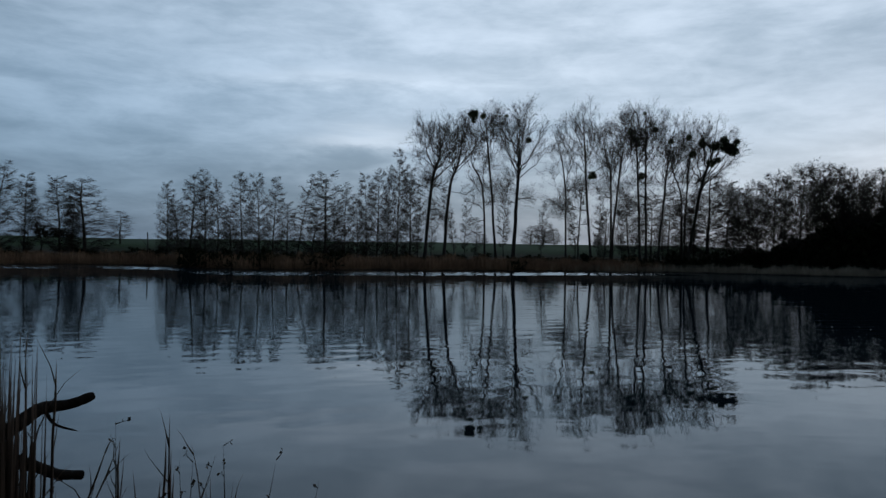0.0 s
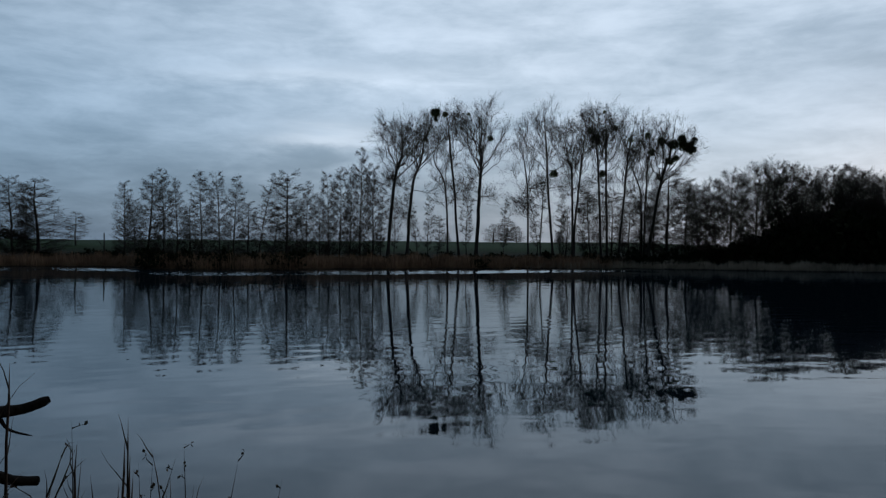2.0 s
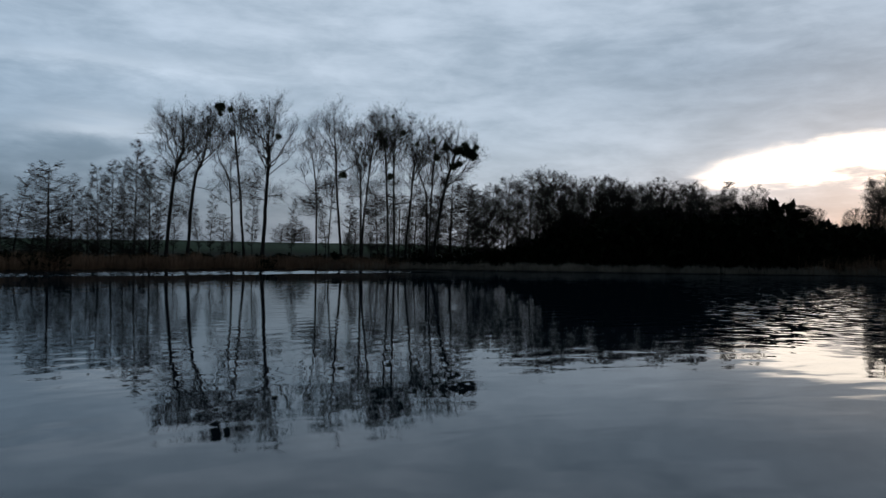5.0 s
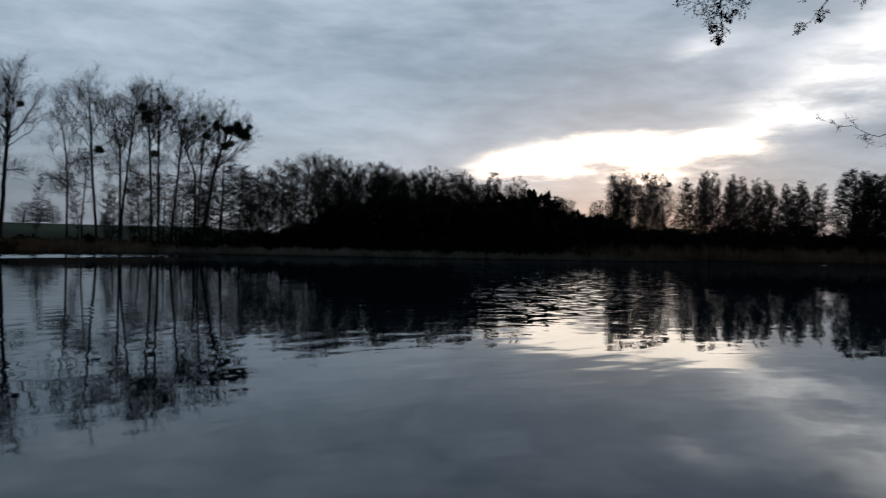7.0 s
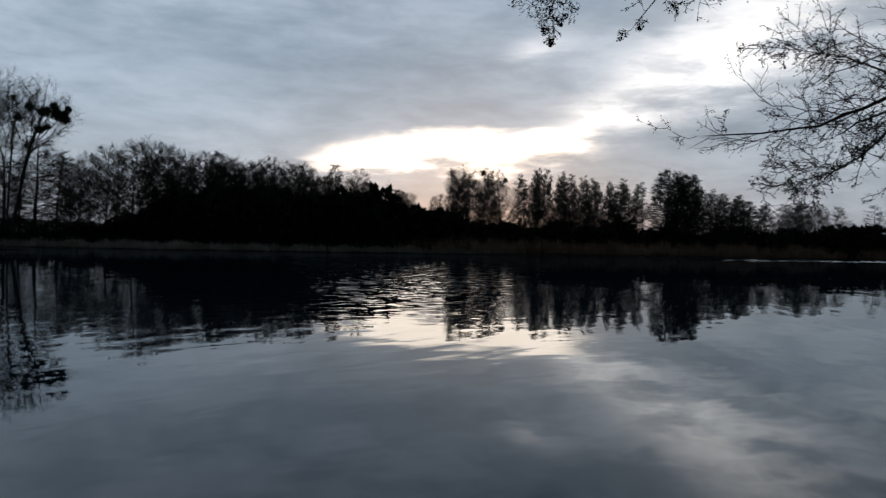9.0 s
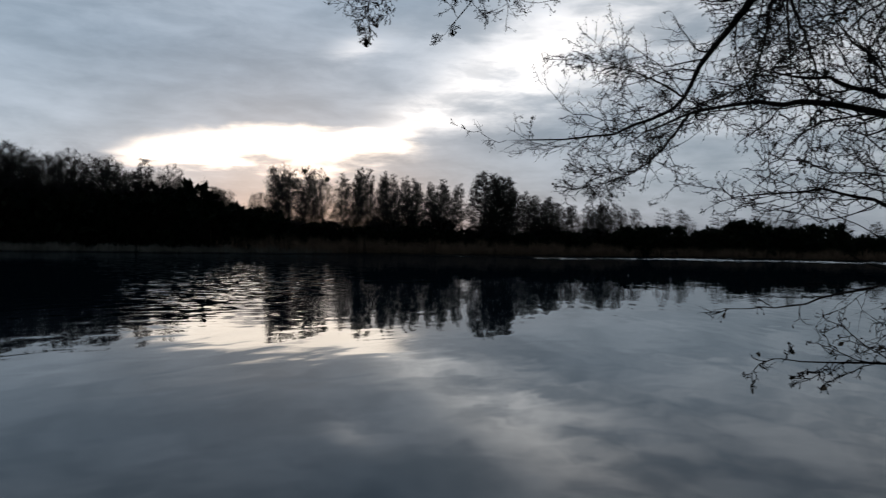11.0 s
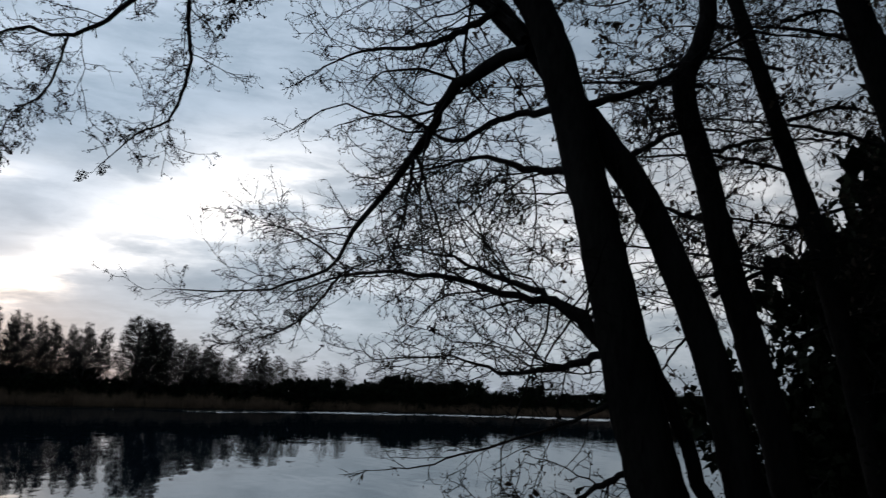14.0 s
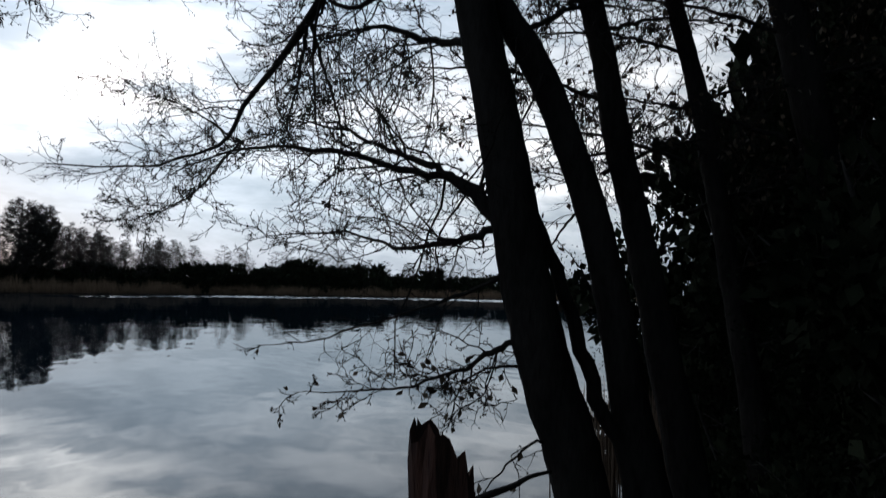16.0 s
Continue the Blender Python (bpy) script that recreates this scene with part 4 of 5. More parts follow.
balls = [(mistletoe(50 + i), 1.0) for i in range(2)]
_first = {}
for i, (a, el, r) in enumerate(((2.18, 10.49, 0.75), (2.91, 10.39, 0.42), (2.19, 10.03, 0.33), (1.43, 8.54, 0.33), (6.36, 8.61, 0.43), (4.71, 10.41, 0.25), (11.13, 5.96, 0.63), (13.84, 9.07, 0.55), (14.13, 8.53, 0.64), (14.38, 8.2, 0.46), (15.65, 9.22, 0.46), (14.69, 5.91, 0.55), (16.73, 8.35, 0.46), (17.95, 8.62, 0.46), (18.88, 8.17, 0.64), (18.23, 7.41, 0.55), (19.76, 7.93, 0.74), (19.51, 6.74, 0.64), (19.96, 6.93, 0.46), (20.52, 7.84, 0.92), (20.98, 7.57, 0.83), (21.2, 8.17, 0.46), (20.33, 8.32, 0.64), (14.84, 10.4, 0.28), (52.3, 4.6, 0.47), (50.7, 5.16, 0.38))):
    src = balls[i % 2][0]
    ob = src if i < 2 else copy_thing(src, pose(0, 0, 0))
    d = far_shore(a) + 7
    ob.matrix_basis = Matrix.LocRotScale((d * math.sin(radians(a)), d * math.cos(radians(a)), EYE + d * math.tan(radians(el))), Euler((i, i * 2.0, i * 0.7)), (2.2 * r,) * 3)
    tagged(ob, "dark ball of mistletoe in a bare crown", "mistletoe", "mistletoe in the tall trees")


def reed_bed(name, a0, a1, depth, height, per, mat, label, seed):
    """A belt of standing reed along the far shore."""
    rng = np.random.default_rng(seed)
    w = Wood()
    grid = np.arange(a0, a1 + 0.1, 0.1)
    wave = np.array([noise.noise((a * 0.9, seed, 0)) * 0.5 + noise.noise((a * 3.1, seed, 4)) * 0.25 for a in grid])
    shore = np.array([far_shore(a) for a in grid])
    feet = np.array([[ground_z((s + f) * math.sin(radians(a)), (s + f) * math.cos(radians(a))) for f in (0, 2, 4, 6, 8)] for a, s in zip(grid, shore)])
    a = rng.uniform(a0, a1, int((a1 - a0) * per))
    a = a[rng.random(len(a)) < np.minimum(1, np.minimum(a - a0, a1 - a) / 6 + 0.02)]
    n = len(a)
    i = ((a - a0) * 10).astype(int)
    k = wave[i]
    f = rng.uniform(-0.6, depth, n) * (1 + 0.4 * k)
    d = shore[i] + f
    z = np.maximum(feet[i, np.clip(f / 2, 0, 4).astype(int)], 0) - 0.1
    p = np.stack([d * np.sin(np.radians(a)), d * np.cos(np.radians(a)), z], axis=1)
    h = height * (1 + 0.8 * k) * rng.uniform(0.6, 1.1, n)
    w.blades(p, np.array((0, 0, 1.0)) + rng.normal(size=(n, 3)) * (0.12, 0.12, 0), h, rng.uniform(0.04, 0.09, n), rng)
    tagged(w.object(name, mat), label, "reeds", kind="stuff")


reed_bed("reed_belt", -40, 17, 5.0, 2.1, 420, DRY, "brown dry reed belt along the far shore", 1)
reed_bed("reed_belt", 8, 54, 3.0, 1.4, 260, STRAW, "pale dry reed and grass along the far wood", 2)
reed_bed("reed_belt", 44, 112, 7.0, 3.0, 420, DRY, "brown dry reed belt before the distant wood", 3)

# ---- the near bank: leaning alders, overhanging boughs, stump, reeds, dark thicket ----
NEAR_SIDE = [(27, 0.08, 46, 26, 0.30, 0.0, 0.28), (9, 0.10, 46, 24, 0.42, 0.01, 0.34), (6, 0.10, 48, 24, 0.46, 0.03, 0.42)]
NEAR_LIGHT = [(18, 0.10, 46, 26, 0.32, 0.0, 0.28), (9, 0.10, 46, 24, 0.42, 0.01, 0.34), (5, 0.10, 48, 24, 0.46, 0.03, 0.42)]


class NearTree:
    """An alder of the near bank: trunks and boughs as parts, all fine twigs and old cones as its crown."""

    def __init__(self, seed, label):
        self.rng = np.random.default_rng(seed)
        self.thing = tagged(new("alder_tree"), label, "tree", "leaning alders on the near bank")
        self.twigs, self.leaves = Wood(), Wood()
        self.cones = self.twigs

    def stem(self, pts, r0, r1, name="trunk", sides=18, steps=90):
        line = curve(pts, steps)
        rng = self.rng
        w = Wood()
        rad = np.linspace(r0, r1, steps + 1) * (1 + (0.02 if name == "trunk" else 0.05) * rng.normal(size=steps + 1))
        if name == "trunk":
            rad[:14] *= np.linspace(1.5, 1.0, 14)
        else:
            line[1:-1] += rng.normal(size=(steps - 1, 3)) * r0 * 0.3
        w.tube(line, rad, sides)
        if name == "trunk":
            # burrs and furrows of the old bark
            v = w.v[-1]
            own = np.repeat(line, sides, axis=0)[:len(v) - 1]
            k = np.array([noise.noise((x * 5, y * 5, z * 2.2)) * 0.10 + noise.noise((x * 16, y * 16, z * 8)) * 0.07 for x, y, z in v[:-1]])
            v[:-1] += (v[:-1] - own) * k[:, None] * 1.3
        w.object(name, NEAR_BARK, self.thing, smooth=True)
        return line

    def bits(self, rng, lines):
        for _ in range(2):
            some = lines[rng.random(len(lines)) < self.cone_share]
            if len(some):
                n = len(some)
                p, d = along_all(some, rng.uniform(0.5, 0.999, n))
                self.cones.cones(p, unit(d * 0.4 + rng.normal(size=d.shape) * 0.5 + np.array((0, 0, -0.5))), rng.uniform(0.012, 0.028, n), rng.uniform(0.004, 0.007, n))
            some = lines[rng.random(len(lines)) < self.leaf_share]
            if len(some):
                n = len(some)
                p, d = along_all(some, rng.uniform(0.3, 0.999, n))
                self.leaves.blades(p, d * 0.4 + rng.normal(size=d.shape) * 0.4 + np.array((0, 0, -0.5)), rng.uniform(0.045, 0.075, n), rng.uniform(0.028, 0.045, n), rng)

    def bough(self, pts, r0, spec=NEAR_SIDE, cones=0.18, leaves=0.0, r1=None, reach=None, flat=0.8):
        self.cone_share, self.leaf_share = cones, leaves
        line = self.stem(pts, r0, r1 or r0 * 0.12, "bough", 7, 24)
        sprout(self.rng, self.twigs, line, r0 * 0.8, spec, reach or length_of(line), 0.0030, self.bits, flat, 0.36)
        return line

    def close(self):
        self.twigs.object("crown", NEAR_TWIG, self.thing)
        if self.leaves.n:
            tagged(self.leaves.object("withered_leaf", DEADLEAF, self.thing), kind="stuff")


# the foremost alder, with a second stem that crosses behind it
tree = NearTree(70, "dark leaning alder with boughs over the water")
tree.stem([(4.9, -1.46, -0.1), (4.9, -1.16, 1.15), (4.9, -0.83, 2.27), (4.9, -0.56, 3.65), (4.9, -0.27, 4.84), (4.9, 0.05, 5.5), (5.0, 0.5, 7.0), (5.1, 0.9, 9.5)], 0.195, 0.05)
tree.stem([(5.1, -1.9, -0.1), (5.05, -1.48, 1.75), (5.05, -1.3, 2.65), (5.05, -0.93, 3.69), (5.1, -0.35, 4.61), (5.15, 0.1, 5.2), (5.3, 0.9, 6.2), (5.6, 1.8, 7.4)], 0.13, 0.05)
tree.stem([(4.95, -1.85, 0.0), (4.99, -1.45, 1.27), (5.05, -1.22, 1.95), (5.09, -1.06, 2.43), (5.0, -0.8, 3.0)], 0.055, 0.04, "branch", 10, 20)
tree.bough([(4.9, -0.14, 4.72), (5.2, 0.26, 4.70), (5.4, 0.46, 4.53), (5.8, 0.68, 4.33), (7.6, 1.4, 4.29), (8.7, 1.87, 4.03), (8.8, 2.25, 3.81), (8.7, 2.93, 3.64), (8.4, 3.86, 3.61)], 0.05, reach=4.6)
tree.bough([(5.8, 0.68, 4.33), (5.9, 0.75, 3.95), (6.0, 0.86, 3.6), (6.3, 1.2, 3.45)], 0.016, reach=2.0)
tree.bough([(5.8, 0.68, 4.33), (5.8, 0.55, 3.95), (5.75, 0.42, 3.5), (5.75, 0.45, 2.9)], 0.016, NEAR_LIGHT, reach=1.3)
tree.bough([(4.95, -0.6, 2.82), (5.1, -0.33, 3.11), (5.3, -0.04, 3.25), (5.5, 0.27, 3.42), (5.8, 0.8, 3.61)], 0.035, reach=3.0)
tree.bough([(4.95, -0.59, 2.86), (5.1, -0.4, 3.06), (5.5, -0.05, 3.19), (6.2, 0.57, 3.45), (7.0, 1.47, 3.55), (7.5, 2.23, 3.34)], 0.04, reach=4.0)
tree.bough([(4.95, -0.6, 2.76), (5.0, -0.42, 2.70), (5.2, -0.23, 2.67), (5.4, -0.03, 2.66), (5.8, 0.39, 2.78), (6.2, 1.08, 2.75)], 0.028, reach=3.0)
tree.bough([(4.95, -0.42, 3.93), (5.3, -0.19, 4.04), (5.8, 0.18, 4.29), (6.3, 0.61, 4.35), (6.8, 1.22, 4.35)], 0.03, reach=3.4)
tree.bough([(4.95, -0.37, 4.31), (5.3, -0.02, 4.43), (5.7, 0.39, 4.39), (6.3, 0.92, 4.85), (6.9, 1.64, 4.92)], 0.03, NEAR_LIGHT, reach=3.0)
tree.bough([(4.9, -0.12, 4.8), (5.1, 0.11, 5.16), (5.5, 0.59, 5.58), (6.0, 1.22, 6.05), (6.4, 1.92, 6.2)], 0.035, NEAR_LIGHT, reach=3.0)
tree.bough([(5.0, 0.05, 5.1), (5.2, 0.35, 5.0), (5.5, 0.7, 5.05), (5.9, 1.2, 5.2), (6.3, 1.8, 5.1)], 0.03, NEAR_LIGHT, reach=2.4)
tree.bough([(8.7, 1.87, 4.03), (8.7, 2.2, 4.25), (8.6, 2.6, 4.4), (8.5, 3.2, 4.55)], 0.014, reach=2.0)
tree.bough([(7.0, 1.47, 3.55), (7.3, 1.8, 3.25), (7.5, 2.2, 3.05), (7.6, 2.7, 2.95)], 0.014, reach=2.2)
tree.bough([(5.05, -1.2, 2.95), (5.2, -1.05, 2.75), (5.4, -1.0, 2.5), (5.5, -1.05, 2.2)], 0.01, [(8, 0.1, 45, 14, 0.35, -0.03, 0.2), (5, 0.1, 45, 16, 0.4, 0, 0.3)], cones=0.1, leaves=0.35, reach=1.2)
# low boughs over the water, with withered leaves
tree.bough([(4.9, -0.75, 2.09), (4.9, -0.56, 1.99), (5.0, -0.36, 1.87), (5.2, 0.01, 1.74), (5.5, 0.69, 1.67)], 0.022, NEAR_LIGHT, cones=0.2, leaves=0.012, reach=1.9)
tree.bough([(4.9, -0.7, 2.5), (5.1, -0.43, 2.36), (5.4, -0.01, 2.2), (5.8, 0.55, 2.01), (6.2, 1.1, 1.91)], 0.016, [(14, 0.12, 40, 14, 0.3, -0.03, 0.14), (6, 0.1, 45, 16, 0.4, 0, 0.2)], cones=0.2, leaves=0.012, reach=2.0)
tree.bough([(4.9, -0.86, 1.92), (4.86, -0.62, 1.93), (4.84, -0.40, 1.84), (4.85, -0.2, 1.80)], 0.012, [(9, 0.1, 45, 16, 0.4, -0.04, 0.16), (5, 0.1, 45, 16, 0.4, -0.02, 0.2)], cones=0.1, leaves=0.22, reach=0.8)
tree.bough([(4.95, -1.0, 1.4), (4.8, -0.85, 1.5), (4.6, -0.6, 1.35), (4.5, -0.45, 1.2)], 0.012, [(8, 0.1, 40, 14, 0.4, -0.05, 0.14), (5, 0.1, 45, 16, 0.4, 0, 0.2)], cones=0.1, leaves=0.2, reach=1.0)
# the high bough whose ends hang far out over the lake
tree.stem([(5.6, 1.8, 7.4), (5.9, 2.2, 7.2), (6.3, 2.72, 6.63)], 0.045, 0.03, "branch", 8, 10)
HANG = [(24, 0.08, 50, 16, 0.30, -0.02, 0.26), (9, 0.12, 45, 16, 0.42, -0.02, 0.34), (5, 0.12, 45, 20, 0.48, 0.0, 0.28)]
tree.bough([(6.3, 2.72, 6.63), (6.5, 2.92, 6.01), (6.7, 2.94, 5.47), (6.75, 3.09, 4.98), (6.8, 3.43, 4.82), (6.9, 3.89, 4.46)], 0.026, HANG, 0.6, reach=2.4)
tree.bough([(6.3, 2.72, 6.63), (6.4, 3.48, 5.9), (6.5, 4.04, 5.68), (6.5, 4.58, 5.76), (6.5, 5.21, 5.45), (6.5, 6.04, 5.52)], 0.028, HANG, 0.7, reach=2.6)
tree.bough([(6.5, 4.04, 5.68), (6.55, 4.21, 5.16), (6.6, 4.57, 4.91), (6.6, 4.59, 4.44)], 0.014, HANG, 0.7, reach=1.7)
tree.bough([(5.9, 2.2, 7.2), (6.2, 2.3, 6.5), (6.4, 2.4, 6.1), (6.5, 2.6, 5.8)], 0.014, HANG, 0.7, reach=1.7)
# boughs towards the thicket
tree.bough([(4.95, -0.45, 4.35), (5.2, -0.95, 4.6), (5.4, -1.3, 4.85), (5.8, -1.85, 5.3), (6.2, -2.4, 5.9)], 0.03, reach=3.0)
tree.bough([(5.0, -0.75, 4.0), (5.3, -1.15, 4.3), (5.6, -1.6, 4.45), (6.0, -2.05, 4.5)], 0.022, reach=2.6)
tree.bough([(5.05, -1.18, 3.0), (5.3, -1.2, 3.25), (5.6, -1.5, 3.4), (6.0, -1.9, 3.7)], 0.02, reach=2.2)
tree.close()

tree = NearTree(71, "slender dark alder stem leaning in a slight bend")
tree.stem([(5.4, -2.25, 0.0), (5.4, -1.78, 2.24), (5.4, -1.5, 3.45), (5.4, -1.38, 4.08), (5.4, -1.26, 4.68), (5.4, -1.40, 5.06), (5.4, -1.45, 5.5), (5.5, -1.3, 7.0), (5.6, -1.0, 9.0)], 0.11, 0.045)
for k in range(7):
    z = 3.2 + 0.5 * k
    s = 1 if k % 2 else -1
    tree.bough([(5.4, -1.4, z), (5.6 + 0.1 * k, -1.4 + 0.5 * s, z + 0.25), (6.0 + 0.1 * k, -1.4 + 1.1 * s, z + 0.4), (6.6, -1.4 + 1.7 * s, z + 0.5)], 0.018, NEAR_LIGHT, cones=0.12, leaves=0.04, reach=2.5)
tree.close()
tree = NearTree(72, "thin dark alder stem beside the thicket")
tree.stem([(6.0, -3.0, 0.1), (6.0, -2.6, 2.4), (6.0, -2.34, 3.8), (6.0, -2.12, 4.65), (6.0, -1.85, 5.7), (6.05, -1.6, 6.8), (6.1, -1.4, 8.5)], 0.095, 0.04)
for k in range(10):
    z = 3.0 + 0.42 * k
    s = 1 if k % 2 else -1
    tree.bough([(6.0, -2.2, z), (6.2, -2.2 + 0.5 * s, z + 0.2), (6.4 + 0.1 * k, -2.2 + 1.2 * s, z + 0.35), (6.9, -2.2 + 1.8 * s, z + 0.4)], 0.018, NEAR_LIGHT, cones=0.12, leaves=0.05, reach=2.5)
tree.close()
tree = NearTree(73, "dark alder trunk half hidden by the thicket")
tree.stem([(6.0, -4.0, 0.2), (6.0, -3.5, 2.6), (6.0, -3.02, 4.71), (6.0, -2.75, 5.75), (6.0, -2.4, 7.2), (6.0, -2.1, 9.0)], 0.17, 0.07)
for k in range(10):
    z = 3.2 + 0.42 * k
    s = 1 if k % 2 else -1
    tree.bough([(6.0, -3.0, z), (6.1, -3.0 + 0.6 * s, z + 0.2), (6.3, -3.0 + 1.3 * s, z + 0.35), (6.5, -3.0 + 2.0 * s, z + 0.4)], 0.02, NEAR_LIGHT, cones=0.12, leaves=0.15, reach=2.6)
tree.close()

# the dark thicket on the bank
thick = [bush(80 + i, "thicket_bush", 3.4, 4.0, 3000, 0.2, SHADELEAF, 6, 1.5, False, 0.5) for i in range(2)]
fine = [bush(84 + i, "thicket_bush", 3.4, 4.0, 11000, 0.085, SHADELEAF, 10, 2.0, False, 0.4) for i in range(2)]
# the bushes behind the camera are unseen, added to block low sky light
for i, (x, y, s, h) in enumerate(((6.6, -3.65, 0.7, 0.68), (5.7, -4.4, 0.9, 0.95), (4.8, -4.4, 0.9, 1.1), (3.4, -4.2, 0.9, 1.15), (7.6, -5.0, 1.1, 1.4), (6.4, -5.5, 0.95, 1.9), (5.0, -5.6, 0.95, 2.1), (3.2, -5.4, 1.2, 1.9),
                                  (7.9, -3.0, 0.6, 0.66), (7.4, -4.1, 0.9, 1.0), (8.6, -4.9, 1.1, 1.2), (8.6, -7.4, 1.2, 1.9), (1.6, -4.8, 1.1, 1.5), (6.2, -2.9, 0.4, 0.40), (5.4, -3.3, 0.45, 0.5), (9.5, -4.2, 0.9, 0.9),
                                  (0.0, -4.6, 1.2, 1.5), (-1.6, -4.2, 1.2, 1.4), (-3.2, -3.6, 1.2, 1.5), (-4.4, -2.4, 1.1, 1.4), (-2.4, -5.8, 1.5, 2.1), (0.6, -6.4, 1.5, 2.2))):
    src = (fine if i in (0, 1, 2, 8, 9, 13, 14, 15) else thick)[i % 2][0]
    ob = copy_thing(src, pose(0, 0, 0)) if "placed" in src else src
    src["placed"] = 1
    ob.matrix_basis = Matrix.LocRotScale((x, y, max(ground_z(x, y), 0) - 0.1), Euler((0, 0, i * 1.3)), (s, s, h))
    tagged(ob, "dense dark evergreen thicket on the near bank", "shrub", "thicket on the near bank")


def stump():
    """A snapped trunk with a splintered top, standing at the water's edge."""
    rng = np.random.default_rng(90)
    thing = tagged(new("tree_stump"), "snapped reddish-brown trunk with a splintered top", "stump")
    n, h = 26, 22
    verts, faces = [], []
    peak = [1.62 + 0.24 * math.exp(-((k / n - 0.25) * 2.3) ** 4) + 0.09 * rng.random() for k in range(n)]
    for j in range(h + 1):
        t = j / h
        for k in range(n):
            a = 2 * math.pi * k / n
            r = (0.16 - 0.05 * t) * (1 + 0.10 * math.sin(3 * a + 1) + 0.05 * math.sin(7 * a) + 0.05 * rng.normal())
            verts.append((3.0 + r * math.cos(a), -0.30 + 0.125 * t + r * math.sin(a), -0.3 + t * (peak[k] + 0.3)))
    for j in range(h):
        for k in range(n):
            k2 = (k + 1) % n
            faces.append((j * n + k, j * n + k2, (j + 1) * n + k2, (j + 1) * n + k))
    c = len(verts)
    verts.append((3.0, -0.18, 1.60))
    for k in range(n):
        faces.append((h * n + k, h * n + (k + 1) % n, c))
    mesh_object("body", verts, faces, BROKEN, thing)
    w = Wood()
    for k in range(12):
        a = rng.uniform(0, 6.28)
        p = np.array((3.0 + 0.05 * math.cos(a), -0.14 + 0.05 * math.sin(a), rng.uniform(1.55, 1.8)))
        w.tube([p, p + (0, 0, 0.08), p + np.array((rng.normal() * 0.01, rng.normal() * 0.01, rng.uniform(0.06, 0.13)))], [0.018, 0.012, 0], 4)
    w.object("splinters", BROKEN, thing)
    w = Wood()
    w.tube(curve([(3.05, -0.25, 1.60), (3.38, -0.37, 1.56), (3.96, -0.59, 1.46), (4.3, -0.73, 1.42), (4.75, -0.93, 1.34)], 14), np.linspace(0.019, 0.010, 15), 7, False)
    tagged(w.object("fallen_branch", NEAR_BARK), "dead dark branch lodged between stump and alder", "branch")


stump()


def driftwood():
    """The forked dead limb that sticks out of the reeds over the water."""
    w = Wood()
    rng = np.random.default_rng(1)
    w.tube(curve([(-1.35, 2.0, 1.5), (-1.17, 2.17, 1.86), (-1.08, 2.25, 1.945), (-1.05, 2.31, 1.975), (-1.0, 2.37, 1.977), (-0.96, 2.42, 1.992)], 24), np.linspace(0.024, 0.012, 25) * (1 + 0.07 * rng.normal(size=25)), 9, False)
    w.tube(curve([(-1.20, 2.14, 1.90), (-1.12, 2.22, 1.87), (-1.06, 2.28, 1.835), (-1.02, 2.34, 1.795), (-0.98, 2.40, 1.775)], 20), np.linspace(0.019, 0.013, 21) * (1 + 0.07 * rng.normal(size=21)), 9, False)
    w.tube(curve([(-1.04, 2.32, 1.965), (-1.02, 2.33, 1.93), (-0.97, 2.36, 1.905)], 8), np.linspace(0.006, 0.002, 9), 5)
    w.tube(curve([(-1.42, 1.95, 0.0), (-1.38, 1.98, 0.8), (-1.34, 2.01, 1.52)], 10), np.linspace(0.05, 0.026, 11), 9)
    tagged(w.object("dead_limb", NEAR_BARK), "dark forked dead limb rising from the reeds", "branch")


driftwood()


def reed_clump(seed, x, y, spread, count, tall, label):
    rng = np.random.default_rng(seed)
    thing = tagged(new("reed_clump"), label, "reeds", "dry reeds at the near shore")
    stalks, blades = Wood(), Wood()
    for _ in range(count):
        px, py = x + rng.normal() * spread, y + rng.normal() * spread
        p = np.array((px, py, max(ground_z(px, py), -0.4)))
        h = tall * rng.uniform(0.80, 1.06) - p[2]
        d = (rng.normal() * 0.008, rng.normal() * 0.012, 1)
        line = bend(rng, p, d, h, 6, 0.006, 0.0)
        stalks.tube(line, np.linspace(0.007, 0.0035, 7) * rng.uniform(0.6, 1.3), 4)
        for _ in range(2):
            q, _d = along(line, rng.uniform(0.2, 0.9))
            b = bend(rng, q, (rng.normal() * 0.22, rng.normal() * 0.22, 1.0), rng.uniform(0.1, 0.3), 4, 0.12, -0.16)
            blades.tube(b, np.linspace(0.003, 0.0, 5), 3)
    tagged(stalks.object("stalk", OLD_REED, thing), kind="stuff")
    tagged(blades.object("blade", OLD_REED, thing), kind="stuff")


reed_clump(91, -1.085, 2.2, 0.026, 200, 2.08, "dense clump of dry brown reed stalks")
reed_clump(92, -1.05, 2.21, 0.022, 10, 2.14, "dense clump of dry brown reed stalks")

for i, (x, y, h) in enumerate(((7.1, -1.85, 1.55), (7.0, -2.15, 1.60), (6.9, -2.45, 1.45), (7.4, -3.05, 1.35))):
    reed_clump(94 + i, x, y, 0.13, 90, h, "dull dry reeds standing behind the alder stems")


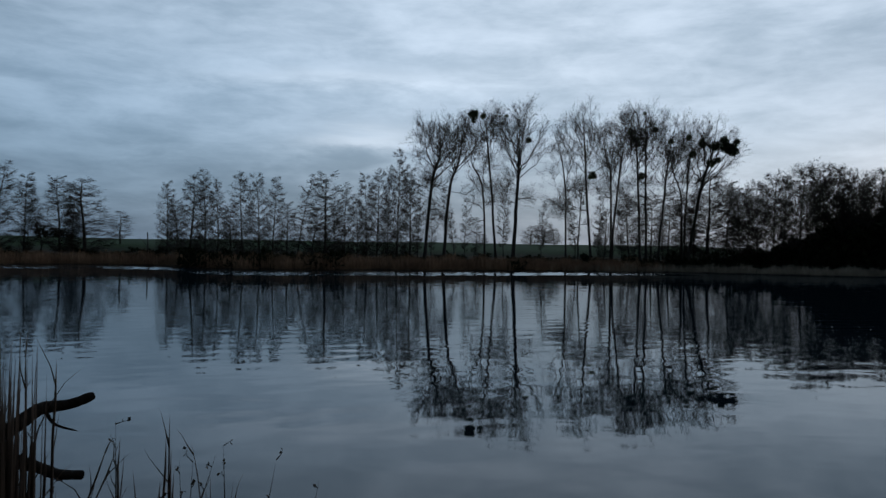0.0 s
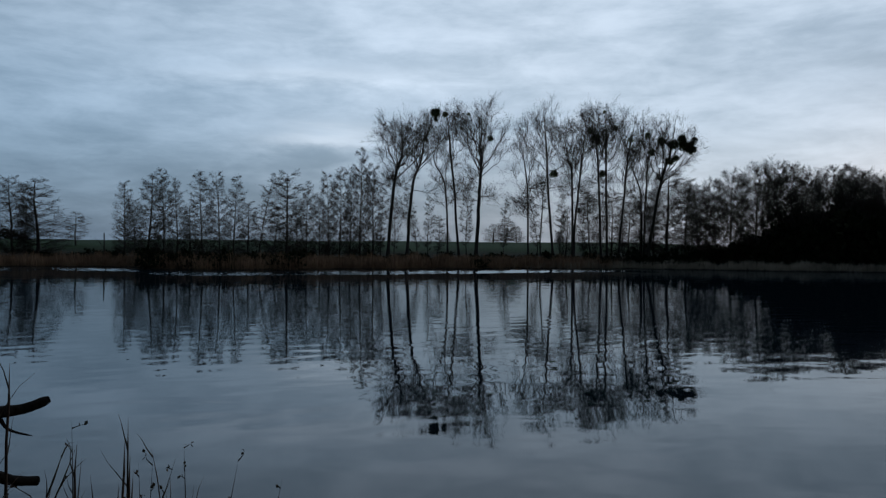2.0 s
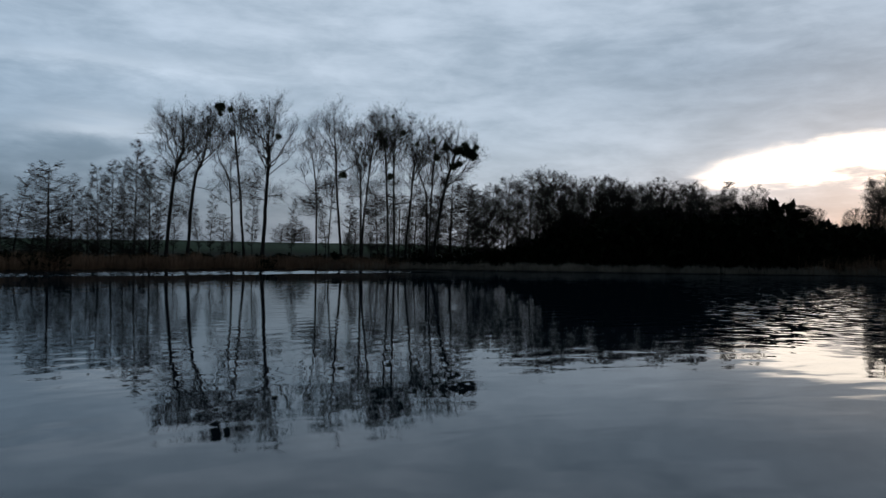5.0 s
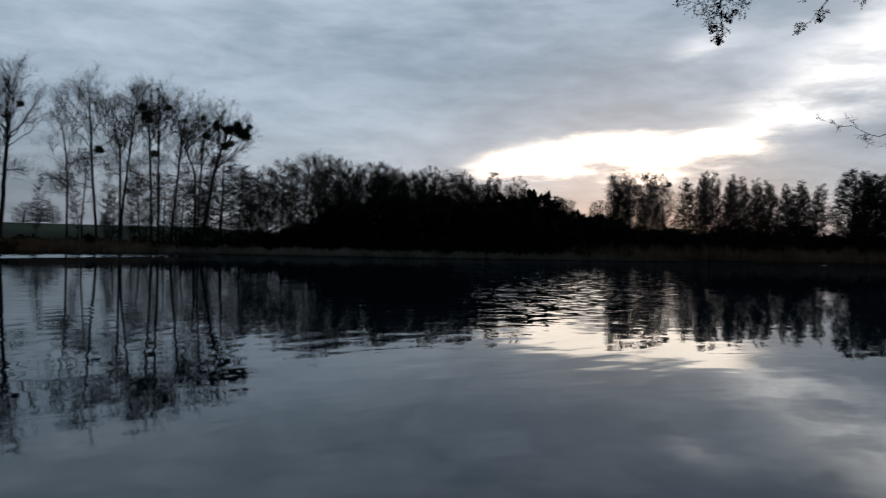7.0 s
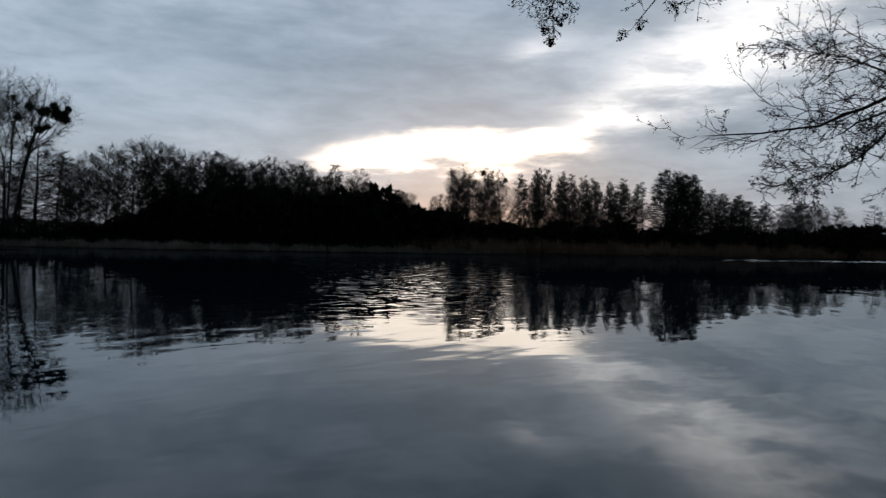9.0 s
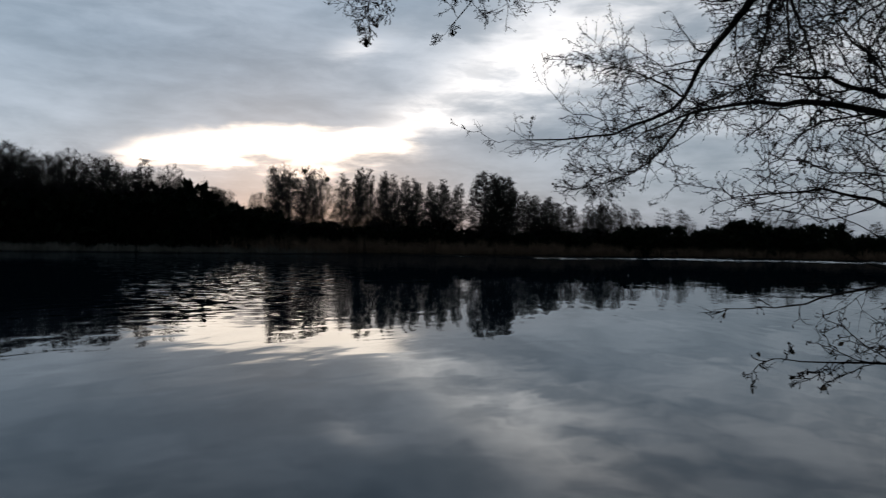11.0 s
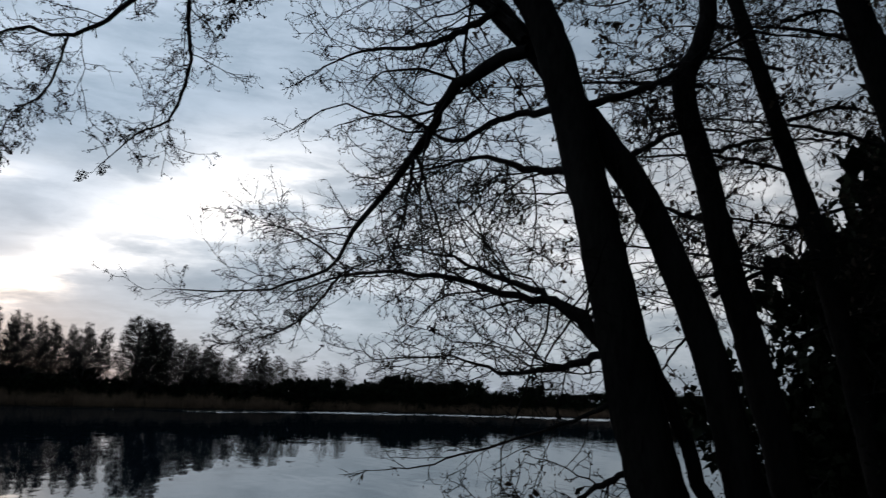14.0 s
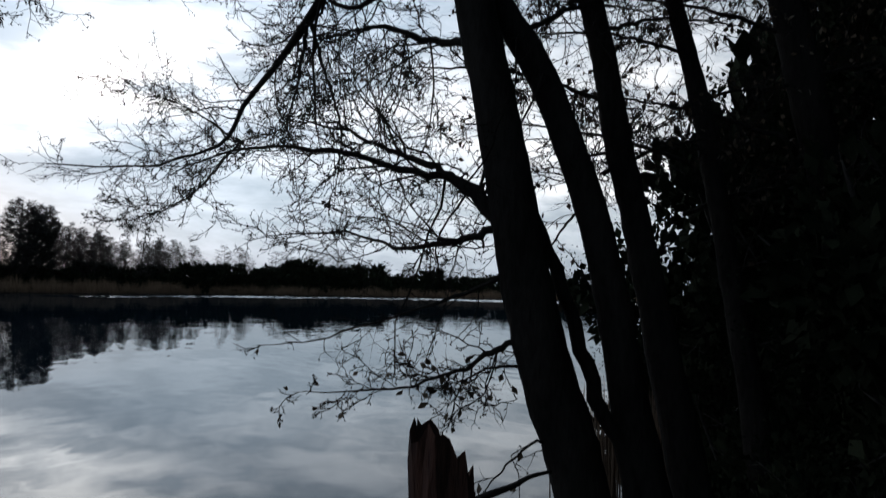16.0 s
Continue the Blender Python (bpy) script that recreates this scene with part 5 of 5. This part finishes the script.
def stalk(seed, a, top, foot, r):
    """One dead reed stalk in the shallow water: azimuth and height of its tip, azimuth of its foot, radius in mm."""
    rng = np.random.default_rng(seed)
    d = 2.45
    pts = [(d * math.sin(radians(a + (foot - a) * k)), d * math.cos(radians(a + (foot - a) * k)), top + (z0 - top) * k) for k, z0 in ((0, 0), (0.25, 0.0), (0.5, 0.0), (1.0, -0.3))]
    line = curve(pts, 16) + rng.normal(size=(17, 3)) * 0.002
    w = Wood()
    w.tube(line[::-1], np.linspace(1.4, 0.35, 17) ** 0.7 * r * 0.001, 6)
    thing = tagged(new("reed_stalk"), "single dead brown reed stalk standing in shallow water", "reed", "single reed stalks at the near shore")
    w.object("stalk", OLD_REED, thing)
    for _ in range(3):
        w = Wood()
        q, _d = along(line, rng.uniform(0.02, 0.3))
        w.tube(bend(rng, q, (rng.normal() * 0.35, rng.normal() * 0.35, 1.0), rng.uniform(0.06, 0.16), 3, 0.15, -0.1), np.linspace(0.0025, 0.0, 4), 3)
        w.object("blade", OLD_REED, thing)


for i, row in enumerate(((-23.52, 2.12, -24.4, 5.6), (-25.2, 2.19, -24.1, 2.8), (-19.95, 1.91, -20.6, 4.7), (-20.46, 1.9, -36.0, 4.7), (-19.88, 1.9, -37.0, 3.8), (-17.05, 1.96, -17.5, 3.8),
                         (-17.26, 1.9, -17.5, 5.6), (-16.9, 1.87, -16.9, 4.7), (-17.52, 1.79, -19.9, 5.6), (-16.7, 1.82, -18.9, 4.7), (-15.67, 1.88, -9.4, 2.8), (-19.11, 1.82, -16.3, 3.8),
                         (-14.52, 1.8, -14.7, 2.8), (-14.82, 1.77, -12.9, 2.8), (-13.19, 1.77, -14.6, 1.9), (-19.64, 1.87, -22.8, 2.8), (-24.6, 2.02, -24.8, 3.0), (-24.0, 1.92, -24.6, 3.4))):
    stalk(200 + i, *row)


def sprig(seed, x, y, tall):
    """A bare weed stem with small withered leaves."""
    rng = np.random.default_rng(seed)
    thing = tagged(new("weed_sprig"), "thin bare weed with small withered leaves", "plant", "weeds at the near shore")
    w, l = Wood(), Wood()
    z = max(ground_z(x, y), -0.4)
    line = bend(rng, (x, y, z), (rng.normal() * 0.1, rng.normal() * 0.1, 1), tall - z, 10, 0.045, 0.02)
    w.tube(line, np.linspace(0.005, 0.0022, 11), 4)

    def bits(rng, ln):
        for _ in range(3):
            p, d = along_all(ln, rng.uniform(0.3, 0.999, len(ln)))
            l.blades(p, d + rng.normal(size=d.shape) * 0.8, rng.uniform(0.009, 0.017, len(p)), 0.010, rng)

    sprout(rng, w, line, 0.003, [(14, 0.55, 50, 18, 0.05, 0.05, 0.25)], tall, 0.0022, bits)
    w.object("stem", TWIG, thing)
    tagged(l.object("leafage", DEADLEAF, thing), kind="stuff")


for i, (x, y, h) in enumerate(((-0.79, 2.32, 1.93), (-0.88, 2.29, 1.89), (-0.70, 2.35, 1.80), (-0.93, 2.27, 1.84), (-0.84, 2.3, 1.80), (-0.80, 2.31, 1.78), (-0.75, 2.33, 1.80), (-0.86, 2.3, 1.77),
                               (-0.66, 2.36, 1.77), (-0.62, 2.37, 1.76), (-0.96, 2.26, 1.82), (-0.73, 2.33, 1.77), (-0.90, 2.27, 1.76), (-0.78, 2.32, 1.75))):
    sprig(100 + i, x, y, h + max(0.0, 1.86 - h) * 0.6)
